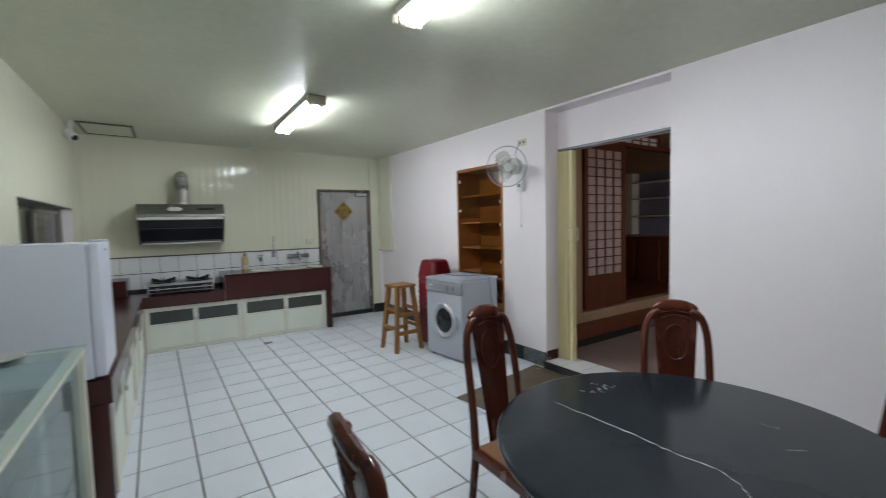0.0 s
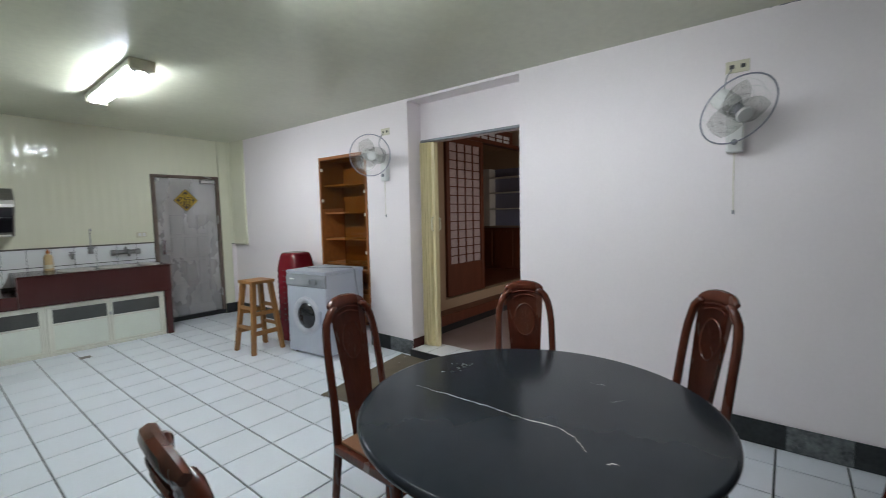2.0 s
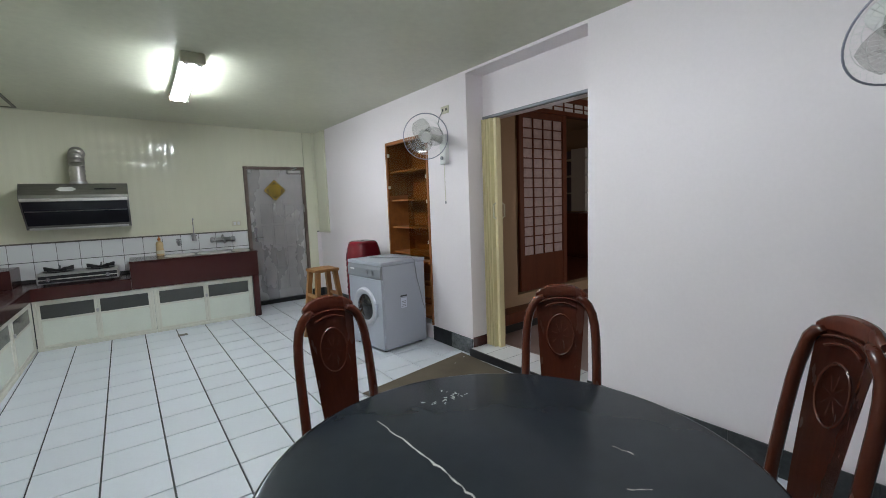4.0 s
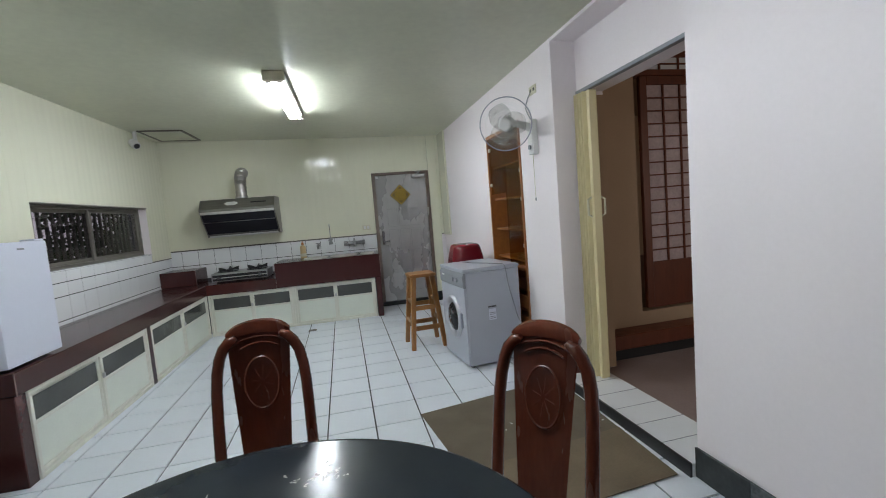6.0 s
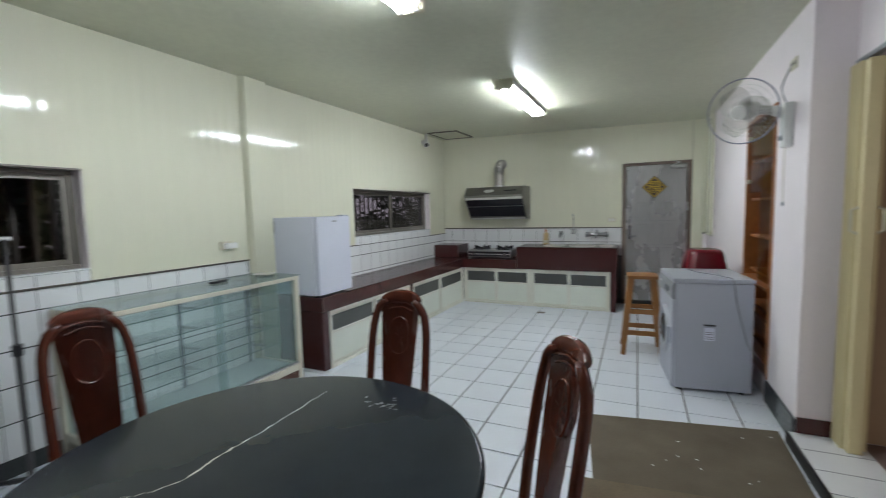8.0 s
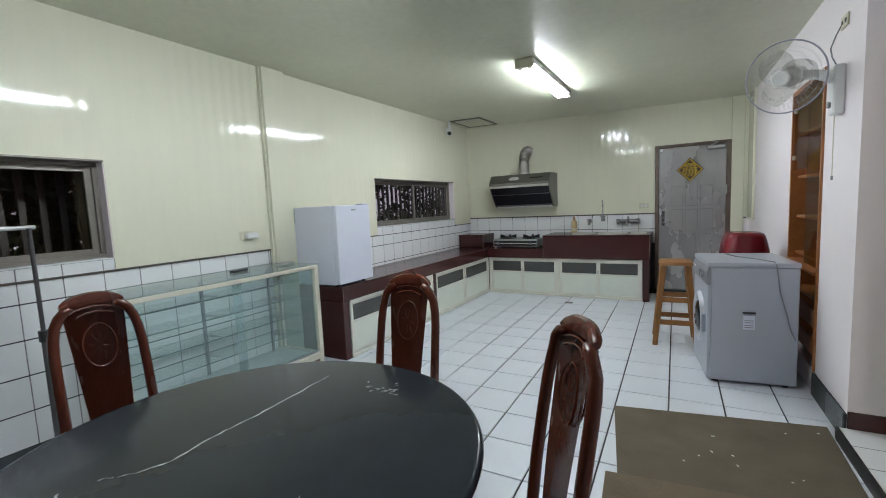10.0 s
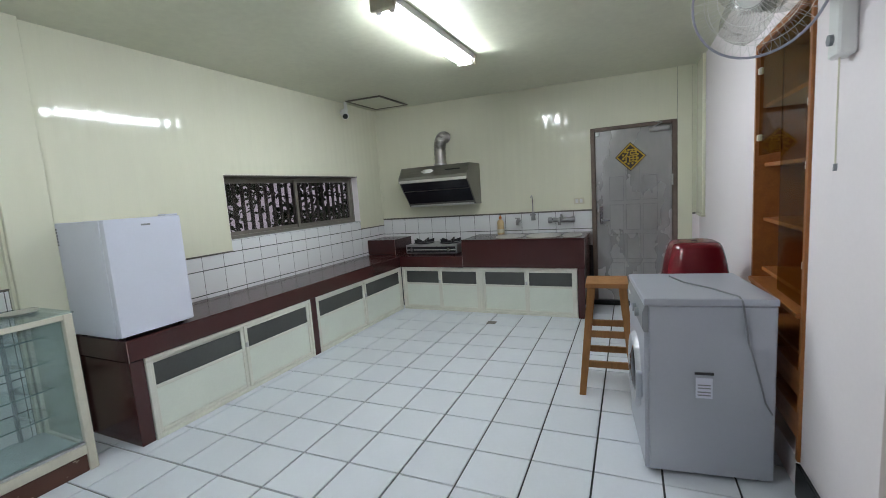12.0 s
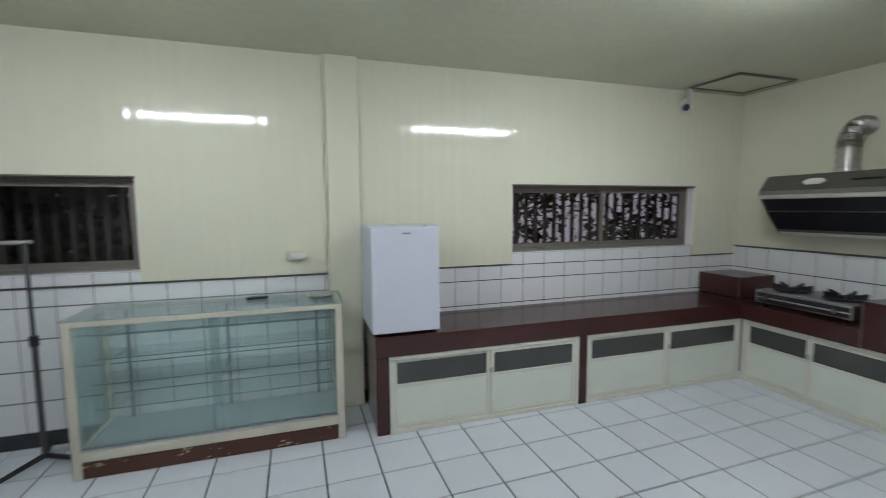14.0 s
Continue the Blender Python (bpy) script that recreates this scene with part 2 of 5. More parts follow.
def lathe(profile, seg=32, bm=None):
    """A turned shape about z from (radius, height) pairs."""
    bm = bm or bmesh.new()
    rings = [[bm.verts.new((r * math.cos(2 * math.pi * k / seg), r * math.sin(2 * math.pi * k / seg), z)) for k in range(seg)]
             for r, z in profile]
    for a, b in zip(rings, rings[1:]):
        for k in range(seg):
            bm.faces.new((a[k], a[(k + 1) % seg], b[(k + 1) % seg], b[k]))
    if profile[0][0] > 1e-4:
        bm.faces.new(rings[0][::-1])
    if profile[-1][0] > 1e-4:
        bm.faces.new(rings[-1])
    return bm


def prism(outline, a, b, axis="x", bevel=0.0, bm=None):
    """A flat outline drawn out from a to b along an axis; the outline's two numbers are the other axes in order."""
    bm = bm or bmesh.new()
    t = bmesh.new()
    put = {"x": lambda u, v, w: (w, u, v), "y": lambda u, v, w: (u, w, v), "z": lambda u, v, w: (u, v, w)}[axis]
    lo = [t.verts.new(put(u, v, a)) for u, v in outline]
    hi = [t.verts.new(put(u, v, b)) for u, v in outline]
    n = len(outline)
    t.faces.new(lo[::-1])
    t.faces.new(hi)
    for k in range(n):
        t.faces.new((lo[k], lo[(k + 1) % n], hi[(k + 1) % n], hi[k]))
    bmesh.ops.recalc_face_normals(t, faces=t.faces[:])
    if bevel:
        bmesh.ops.bevel(t, geom=t.edges[:], offset=bevel, segments=2, profile=0.7, affect="EDGES")
    return join(bm, t)


def part(name, bm, material, parent=None, label="", smooth=False):
    """Links a bmesh as one mesh object, under a thing or a part where one is given."""
    me = bpy.data.meshes.new(name)
    bmesh.ops.recalc_face_normals(bm, faces=bm.faces[:])
    if smooth:
        for f in bm.faces:
            f.smooth = True
    bm.to_mesh(me)
    bm.free()
    if smooth:
        me.set_sharp_from_angle(angle=radians(40))
    me.materials.append(material)
    ob = new(name, me)
    if parent is not None:
        ob.parent = parent
    if label:
        tagged(ob, label)
    return ob


def thing(name, label, category, m=None, group=""):
    """An empty at a thing's base, to hold its parts."""
    ob = new(name)
    ob.empty_display_size = 0.1
    if m is not None:
        ob.matrix_basis = m
    return tagged(ob, label, category, group)


def fixed(name, bm, material, label, category="wall", smooth=False):
    return tagged(part(name, bm, material, smooth=smooth), label, category, kind="structure")


# ---------------------------------------------------------------- the room's plan
XL, XR, YB, YF, ZC = -0.43, 3.716, 6.895, -3.2, 2.73   # left, right, back, front, top of the walls
T = 0.2
W1 = (4.273, 6.315, 1.170, 1.775)      # window over the long counter: y, y, z, z
W2 = (-0.58, 1.46, 1.15, 1.80)     # window by the display case
OP = (1.868, 3.128)                  # recess with the doorway in the right wall
XN = 3.915                           # back plane of that recess
BK = (3.76, 4.625, 0.155, 2.172)      # bookcase niche

floor = fixed("floor", box(XL - T, XR + 0.2, YF, YB + T, -0.12, -0.012), M_GROUT, "white glazed floor tiles with dark grout joints", "floor")
ZL, ZR = 2.702, 2.617                # ceiling height at the left and the right wall


def ceil_z(x):
    """Height of the sloping ceiling's underside."""
    return ZL + (ZR - ZL) * (x - XL) / (XR - XL)


# the right wall and all behind it stand askew to the rest of the room, in line with the floor tiles
EAST = Matrix.Translation((XR, 2.08, 0)) @ Matrix.Rotation(radians(1.4), 4, "Z") @ Matrix.Translation((-XR, -2.08, 0))


ceiling = fixed("ceiling", prism([(XL - T, ceil_z(XL - T)), (XR + 0.6, ceil_z(XR + 0.6)), (XR + 0.6, 2.88), (XL - T, 2.88)], YF - T, YB + T, "y"), M_CEIL, "greenish off-white painted ceiling", "ceiling")


def wall_bits(name, spans, material, label):
    bm = bmesh.new()
    for s in spans:
        box(*s, bm=bm)
    return fixed(name, bm, material, label)


# left wall with its two windows
a, b = XL - T, XL
wall_west = wall_bits("wall_west", [
    (a, b, YF, W2[0], -0.1, ZC), (a, b, W2[1], W1[0], -0.1, ZC), (a, b, W1[1], YB + T, -0.1, ZC),
    (a, b, W2[0], W2[1], -0.1, W2[2]), (a, b, W2[0], W2[1], W2[3], ZC),
    (a, b, W1[0], W1[1], -0.1, W1[2]), (a, b, W1[0], W1[1], W1[3], ZC)],
    M_GROUT, "tiled wall with cream plastic panelling above")
wall_north = wall_bits("wall_north", [(XL, 2.50, YB, YB + T, -0.1, ZC), (3.39, XR + T, YB, YB + T, -0.1, ZC), (2.50, 3.39, YB, YB + T, 2.09, ZC), (2.5, 3.4, YB, YB + T, -0.1, 0.04)],
                       M_GROUT, "back wall with cream panelling above white tiles")
wall_east = wall_bits("wall_east", [
    (XR, XR + 0.42, YF, OP[0], -0.1, ZC), (XN, XR + 0.42, OP[0], OP[1], 2.23, ZC), (XR, XN, OP[0], OP[1], 2.595, ZC),
    (XR, XR + 0.42, OP[1], BK[0], -0.1, ZC), (XR, XR + 0.42, BK[1], YB, -0.1, ZC),
    (XR, XR + 0.42, BK[0], BK[1], BK[3], ZC), (XR, XR + 0.42, BK[0], BK[1], -0.1, BK[2]), (XR + 0.36, XR + 0.42, BK[0], BK[1], BK[2], BK[3])],
    M_WHITE, "white painted plaster wall")
wall_south = wall_bits("wall_south", [(XL - T, XR + 0.42, YF - T, YF, -0.1, ZC)], M_WHITE, "plain white painted wall")

# ---------------------------------------------------------------- recess, doorway and the room beyond
fixed("threshold", box(XR - 0.035, XN + 0.10, OP[0], OP[1], -0.02, 0.070, 0.004), M_WTILE, "white tiled threshold step in the doorway recess", "threshold")
for k in range(1, 6):
    y = OP[0] + (OP[1] - OP[0]) * k / 6
    part("joint", box(XR - 0.033, XN + 0.098, y - 0.002, y + 0.002, 0.0695, 0.0715), M_GREY, bpy.data.objects["threshold"])
fixed("trim", box(XR - 0.047, XR - 0.035, OP[0] - 0.0, OP[1], -0.011, 0.073), M_BLACK, "black rubber edge strip along the threshold", "trim")
fixed("trim", box(XN - 0.012, XN + 0.03, OP[0], OP[1], 2.205, 2.229, 0.003), M_GREY, "thin metal door track under the lintel", "trim")
fixed("baseboard", box(XR - 0.0, XN - 0.003, OP[1] - 0.012, OP[1] - 0.001, 0.071, 0.168, 0.002), M_BROWN, "dark red tile skirting in the recess", "baseboard")

XE, YS = 8.2, 3.38      # end of the passage, plane of the sliding panels
fixed("floor_passage", box(XN + 0.10, XE, -0.6, YS, -0.1, 0.065), M_REDTILE, "mauve clay tiled passage floor", "floor")
fixed("wall_passage_north", (lambda bm: box(XR + 0.42, 4.60, YS, YS + 0.12, 0.0, ZC, bm=bm) and box(4.60, XE, YS, YS + 0.12, 0.0, 0.40, bm=bm))(bmesh.new()),
      M_BEIGE, "beige plaster wall of the passage", "wall")
# opening from x 5.6 to 7.4 is added for the fill lamp, out of view
wall_bits("wall_passage_south", [(XR + 0.42, 5.6, -0.7, -0.6, 0.0, ZC), (7.4, XE, -0.7, -0.6, 0.0, ZC), (5.6, 7.4, -0.7, -0.6, 0.0, 0.9), (5.6, 7.4, -0.7, -0.6, 2.2, ZC)],
          M_BEIGE, "plain beige passage wall with an added opening for the fill lamp")
fixed("wall_passage_end", box(XE, XE + 0.1, -0.7, 6.6, 0.0, ZC), M_BEIGE, "plain beige end wall", "wall")
fixed("wall_tatami_room", box(XR + 0.42, XE, 6.5, 6.6, 0.0, ZC), M_BEIGE, "plain beige wall of the far room", "wall")
fixed("floor_tatami_room", box(XR + 0.42, XE, YS + 0.12, 6.5, 0.0, 0.40), M_DARKWOOD, "dark raised wooden floor of the far room", "floor")
fixed("ceiling_passage", box(XR + 0.42, XE + 0.1, -0.7, 6.6, ZC, ZC + 0.1), M_BEIGE, "beige passage ceiling", "ceiling")

step = thing("wooden_step", "red-brown wooden step on a black base along the wall", "step")
part("board", box(XR + 0.45, 7.6, YS - 0.20, YS - 0.005, 0.165, 0.285, 0.006), M_DARKWOOD, step)
part("base", box(XR + 0.45, 7.6, YS - 0.15, YS - 0.005, 0.066, 0.164), M_BLACK, step, "black recessed base")


# transom paper, its colour lightened to stand for daylight behind it
M_TRANSOM = shader("backlit_paper", (0.80, 0.82, 0.86), 0.7, var=0.1)


def shoji(x0, x1, z0, z1, split, y, cols, rows, group="sliding panels", paper=M_PAPER):
    """A sliding panel: wooden frame, solid foot, paper behind a lattice."""
    t = thing("sliding_panel", "red-brown wooden sliding panel with pinkish paper lattice", "sliding door", pose((x0 + x1) / 2, y, z0), group)
    w, hgt = (x1 - x0) / 2, z1 - z0
    f = 0.07
    part("stile", box(-w, -w + f, -0.02, 0.02, 0, hgt, 0.004), M_DARKWOOD, t)
    part("stile", box(w - f, w, -0.02, 0.02, 0, hgt, 0.004), M_DARKWOOD, t)
    part("top_rail", box(-w + f, w - f, -0.02, 0.02, hgt - f, hgt, 0.003), M_DARKWOOD, t)
    if split > 0:
        part("foot_panel", box(-w + f, w - f, -0.014, 0.014, 0, split), M_DARKWOOD, t)
    part("paper", box(-w + f, w - f, 0.004, 0.010, split, hgt - f), paper, t, "translucent paper")
    for i in range(1, cols):
        x = -w + f + (2 * w - 2 * f) * i / cols
        part("lattice_bar", box(x - 0.006, x + 0.006, -0.012, 0.003, split, hgt - f), M_DARKWOOD, t)
    for i in range(0, rows):
        z = split + (hgt - f - split) * i / rows
        part("lattice_bar", box(-w + f, w - f, -0.010, 0.002, z - 0.006, z + 0.006), M_DARKWOOD, t)
    return t


shoji(4.67, 5.49, 0.42, 2.42, 0.40, YS + 0.03, 4, 14)
shoji(4.62, 6.30, 2.47, 2.65, 0.0, YS + 0.03, 8, 2, "transom lattice", M_TRANSOM)
fixed("lintel_beam", box(4.60, XE, YS - 0.01, YS + 0.10, 2.42, 2.47, 0.004), M_DARKWOOD, "dark red wooden lintel beam", "beam")

# sheet added over the white jamb; its beige darkens it as shade would
fixed("jamb_lining", box(XN + 0.092, XR + 0.42, OP[1] - 0.012, OP[1] - 0.001, 0.072, 2.20), M_BEIGE, "beige sheet added over the doorway jamb for its shade", "jamb")

# folding door pushed to one side
fold = thing("folding_door", "cream plastic folding door pushed open against the jamb", "door", pose(XN + 0.02, OP[1], 0.072))
for k in range(4):
    y = -0.012 - 0.034 * k
    part("leaf", prism([(-0.055, y), (-0.055, y - 0.010), (0.0, y - 0.030), (0.065, y - 0.010), (0.065, y), (0.0, y - 0.020)], 0.0, 2.125, "z"), M_CREAMPVC, fold)
lead = part("lead_post", box(-0.040, 0.028, -0.185, -0.150, 0, 2.125, 0.006), M_CREAMPVC, fold)
for s in (-0.046, 0.031):
    part("pull_handle", rod([(s, -0.168, 1.22), (s - 0.03 * (1 if s < 0 else -1), -0.172, 1.235), (s - 0.03 * (1 if s < 0 else -1), -0.172, 1.345), (s, -0.168, 1.36)], 0.008, seg=8), M_IVORY, lead, smooth=True)

# far room's white shelf unit
rackw = thing("wall_shelf", "white open shelf unit with a bluish back in the far room", "shelf", pose(XE, 4.75, 0.4))
part("back", box(-0.02, -0.002, -0.75, 0.75, 0.80, 1.95), shader("blue_grey_board", (0.24, 0.25, 0.36), 0.6), rackw)
for z in (1.13, 1.45, 1.75):
    part("board", box(-0.24, -0.021, -0.75, 0.75, z, z + 0.025), M_WPLASTIC, rackw)
part("upright", box(-0.24, -0.021, 0.12, 0.42, 0.80, 1.95), M_WPLASTIC, rackw)
chest = thing("low_cabinet", "dark wooden low cabinet in the far room", "cabinet", pose(XE - 0.35, 4.75, 0.4))
part("body", box(-0.30, 0.34, -0.9, 0.9, 0.0, 0.78, 0.01), M_DARKWOOD, chest)
for y in (-0.45, 0.0, 0.45):
    part("door", box(-0.318, -0.301, y - 0.2, y + 0.2, 0.06, 0.72, 0.004), M_DARKWOOD, chest)

# ---------------------------------------------------------------- ceiling fixtures


def tube_light(y0, y1):
    t = thing("ceiling_light", "twin-tube fluorescent ceiling light, switched on", "ceiling light", pose(1.645, (y0 + y1) / 2, ceil_z(1.645), 0, math.degrees(math.atan2(ZL - ZR, XR - XL)), 0), "fluorescent lights")
    h = (y1 - y0) / 2
    part("housing", prism([(-0.078, -0.040), (-0.070, -0.046), (0.070, -0.046), (0.078, -0.040), (0.078, -0.001), (-0.078, -0.001)], -h, h, "y"), M_WPLASTIC, t)
    for s in (-1, 1):
        part("end_cap", box(-0.085, 0.085, s * h - 0.02, s * h + 0.02, -0.085, -0.001, 0.008), M_IVORY, t)
        part("tube", rod([(s * 0.045, -h + 0.03, -0.068), (s * 0.045, h - 0.03, -0.068)], 0.0145, seg=10), M_TUBE, t, "glowing white tube", smooth=True)
        for e in (-1, 1):
            part("socket", box(s * 0.045 - 0.018, s * 0.045 + 0.018, e * (h - 0.035) - 0.012, e * (h - 0.035) + 0.012, -0.090, -0.0465, 0.004), M_WPLASTIC, t)
    return t


tube_light(3.87, 5.24)
tube_light(0.785, 2.155)

hatch = thing("ceiling_hatch", "square ceiling access hatch with a dark frame", "hatch")
hatch.matrix_basis = pose(-0.05, 6.40, ceil_z(-0.05), 0, math.degrees(math.atan2(ZL - ZR, XR - XL)), 0)
part("panel", box(-0.225, 0.225, -0.31, 0.31, -0.010, -0.001), M_CEIL, hatch)
for s in ((-0.255, -0.225, -0.34, 0.34), (0.225, 0.255, -0.34, 0.34), (-0.225, 0.225, -0.34, -0.31), (-0.225, 0.225, 0.31, 0.34)):
    part("frame_bar", box(*s, -0.016, -0.001, 0.002), M_ALU, hatch)

cam_dome = thing("security_camera", "small white ceiling-mounted security camera", "camera", pose(-0.35, 6.12, ceil_z(-0.35)) @ Matrix.Scale(1.25, 4))
part("bracket", rod([(0, 0, -0.001), (0, 0, -0.10)], 0.018, seg=12), M_WPLASTIC, cam_dome, smooth=True)
part("housing", rod([(-0.02, -0.02, -0.105), (0.03, -0.06, -0.150)], 0.038, seg=14), M_WPLASTIC, cam_dome, smooth=True)
part("lens", rod([(0.031, -0.061, -0.151), (0.036, -0.065, -0.156)], 0.026, seg=14), M_BLACK, cam_dome, smooth=True)

# ---------------------------------------------------------------- windows


def window(y0, y1, z0, z1, name, label):
    t = tagged(new(name), label, "window", kind="structure")
    xo = XL - 0.12
    f = 0.035
    for s in ((y0, y1, z0, z0 + f), (y0, y1, z1 - f, z1), (y0, y0 + f, z0 + f, z1 - f), (y1 - f, y1, z0 + f, z1 - f)):
        part("frame_bar", box(xo - 0.04, xo + 0.04, *s, 0.003), M_WINALU, t)
    mid = (y0 + y1) / 2
    for k, (a, b) in enumerate(((y0 + f, mid + 0.03), (mid - 0.03, y1 - f))):
        x = xo - 0.012 + 0.026 * k
        sash = part("sash", box(x - 0.010, x + 0.010, a, a + 0.04, z0 + f, z1 - f, 0.002), M_WINALU, t)
        part("stile", box(x - 0.010, x + 0.010, b - 0.04, b, z0 + f, z1 - f, 0.002), M_WINALU, sash)
        part("rail", box(x - 0.009, x + 0.009, a + 0.04, b - 0.04, z0 + f, z0 + f + 0.035), M_WINALU, sash)
        part("rail", box(x - 0.009, x + 0.009, a + 0.04, b - 0.04, z1 - f - 0.035, z1 - f), M_WINALU, sash)
        g = part("pane", box(x - 0.002, x + 0.002, a + 0.04, b - 0.04, z0 + f + 0.035, z1 - f - 0.035), M_WINDOW, sash)
        g.visible_shadow = False
    part("window_sill", box(xo + 0.04, XL + 0.012, y0, y1, z0 - 0.002, z0 + 0.008, 0.002), M_WTILE, t)
    part("reveal", box(xo + 0.04, XL + 0.006, y1 - 0.006, y1, z0 + 0.008, z1), M_WHITE, t)
    part("reveal", box(xo + 0.04, XL + 0.006, y0, y0 + 0.006, z0 + 0.008, z1), M_WHITE, t)
    part("head", box(xo + 0.04, XL + 0.014, y0, y1, z1 - 0.012, z1, 0.002), M_WINALU, t)
    return t


window(*W1, "window_1", "bronze aluminium sliding window above the counter")
window(*W2, "window_2", "bronze aluminium sliding window beside the display case")

# ---------------------------------------------------------------- counter
counter = thing("worktop", "oxblood tiled L-shaped worktop on dark tiled end panels", "worktop")
part("top", box(XL + 0.012, 0.178, 2.965, 6.26, 0.560, 0.700, 0.006), M_BROWN, counter)
part("top", box(XL + 0.012, 1.055, 6.262, YB - 0.012, 0.560, 0.698, 0.006), M_BROWN, counter)
part("end_panel", box(XL + 0.012, 0.158, 2.972, 3.06, 0, 0.559, 0.005), M_BROWN, counter)
part("post", box(XL + 0.10, 0.166, 4.575, 4.65, 0, 0.559, 0.004), M_BROWN, counter)
part("raised_block", box(XL + 0.012, 0.02, 6.42, YB - 0.012, 0.701, 0.900, 0.005), M_BROWN, counter)
sinkblock = thing("sink_counter", "raised oxblood tiled sink counter", "counter")
BOWLS = ((1.59, 0.17, 1.057, 1.79), (1.99, 0.20, 1.79, 2.21), (2.318, 0.105, 2.21, 2.480))      # middle, half width, span of worktop


def holed(x0, x1, y0, y1, cx, cy, rx, ry, z0, z1, bm):
    """A slab with an oval hole, joined to bm."""
    t, rings = bmesh.new(), []
    n = 32
    for z in (z0, z1):
        inner, outer = [], []
        for k in range(n):
            c, s = math.cos(2 * math.pi * (k + 0.5) / n), math.sin(2 * math.pi * (k + 0.5) / n)
            inner.append(t.verts.new((cx + rx * c, cy + ry * s, z)))
            f = min((x1 - cx) / c if c > 0 else (x0 - cx) / c, (y1 - cy) / s if s > 0 else (y0 - cy) / s)
            outer.append(t.verts.new((cx + f * c, cy + f * s, z)))
        for x, y in ((x0, y0), (x1, y0), (x1, y1), (x0, y1)):
            near = min(outer, key=lambda v: (v.co.x - x) ** 2 + (v.co.y - y) ** 2)
            near.co.x, near.co.y = x, y
        rings.append((inner, outer))
    (i0, o0), (i1, o1) = rings
    for k in range(n):
        j = (k + 1) % n
        t.faces.new((i1[k], o1[k], o1[j], i1[j]))
        t.faces.new((i0[j], o0[j], o0[k], i0[k]))
        t.faces.new((o0[k], o0[j], o1[j], o1[k]))
        t.faces.new((i0[j], i0[k], i1[k], i1[j]))
    return join(bm, t)


part("front", box(1.057, 2.475, 6.255, 6.30, 0.566, 0.885, 0.005), M_BROWN, sinkblock)
for x in (1.057, 2.435):
    part("end", box(x, x + 0.04, 6.301, YB - 0.012, 0.566, 0.885, 0.003), M_BROWN, sinkblock)
part("bottom", box(1.098, 2.434, 6.301, YB - 0.012, 0.566, 0.60), M_BROWN, sinkblock)
part("post", box(2.395, 2.47, 6.26, YB - 0.012, 0, 0.565, 0.004), M_BROWN, sinkblock)
slab = bmesh.new()
for cx, rx, x0, x1 in BOWLS:
    holed(x0, x1, 6.245, YB - 0.012, cx, 6.52, rx - 0.012, 0.192, 0.886, 0.900, slab)
part("top", slab, M_BROWN, sinkblock)


M_BEAD = shader("pale_joint", (0.30, 0.20, 0.18), 0.6, var=0.3)
for z in (0.585, 0.88):
    part("edge_bead", box(2.476, 2.4785, 6.2535, 6.257, z, z + (0.012 if z < 0.6 else 0.004)), M_BEAD, sinkblock)
part("edge_bead", box(2.4735, 2.4775, 6.2525, 6.2555, 0.60, 0.885), M_BEAD, sinkblock)
part("edge_bead", box(1.0555, 1.0595, 6.2525, 6.2555, 0.57, 0.885), M_BEAD, sinkblock)
part("edge_bead", box(0.0185, 0.0225, 6.4175, 6.4205, 0.702, 0.898), M_BEAD, counter)
part("edge_bead", box(0.1755, 0.1795, 2.9635, 2.9665, 0.562, 0.698), M_BEAD, counter)


def cabinet(o, u, width, label, face):
    """A pair of low sliding doors with smoked upper panes; o is the lower left corner, u the way along the front."""
    t = thing("base_cabinet", label, "cabinet", o, "low kitchen cabinets")
    n = 2
    part("frame", box(0, width, -0.02, 0.03, 0.530, 0.557, 0.003), M_CABFRAME, t)
    part("plinth", box(0, width, -0.02, 0.05, 0.0, 0.028, 0.003), M_CABFRAME, t)
    part("side", box(0, 0.028, -0.02, 0.03, 0.028, 0.530, 0.003), M_CABFRAME, t)
    part("side", box(width - 0.028, width, -0.02, 0.03, 0.028, 0.530, 0.003), M_CABFRAME, t)
    part("inside", box(0.0, width, 0.30, 0.32, 0.0, 0.555), M_GREY, t)
    w = (width - 0.056) / n
    for k in range(n):
        x0 = 0.028 + k * w
        y = 0.0 if k else 0.012
        d = part("door", box(x0 + 0.028, x0 + w - 0.028, y - 0.006, y + 0.006, 0.055, 0.325, 0.002), M_CABINET, t)
        part("stile", box(x0, x0 + 0.028, y - 0.012, y + 0.012, 0.03, 0.528, 0.003), M_CABFRAME, d)
        part("stile", box(x0 + w - 0.028, x0 + w, y - 0.012, y + 0.012, 0.03, 0.528, 0.003), M_CABFRAME, d)
        part("rail", box(x0 + 0.028, x0 + w - 0.028, y - 0.012, y + 0.012, 0.326, 0.350, 0.003), M_CABFRAME, d)
        part("rail", box(x0 + 0.028, x0 + w - 0.028, y - 0.012, y + 0.012, 0.03, 0.054, 0.003), M_CABFRAME, d)
        part("rail", box(x0 + 0.028, x0 + w - 0.028, y - 0.012, y + 0.012, 0.503, 0.528, 0.003), M_CABFRAME, d)
        part("pane", box(x0 + 0.028, x0 + w - 0.028, y - 0.003, y + 0.003, 0.351, 0.502), M_SMOKE, d, "smoked dark pane")
    part("latch", box(width / 2 - 0.012, width / 2 + 0.012, -0.030, -0.013, 0.36, 0.40, 0.004), M_STEEL, t)
    return t


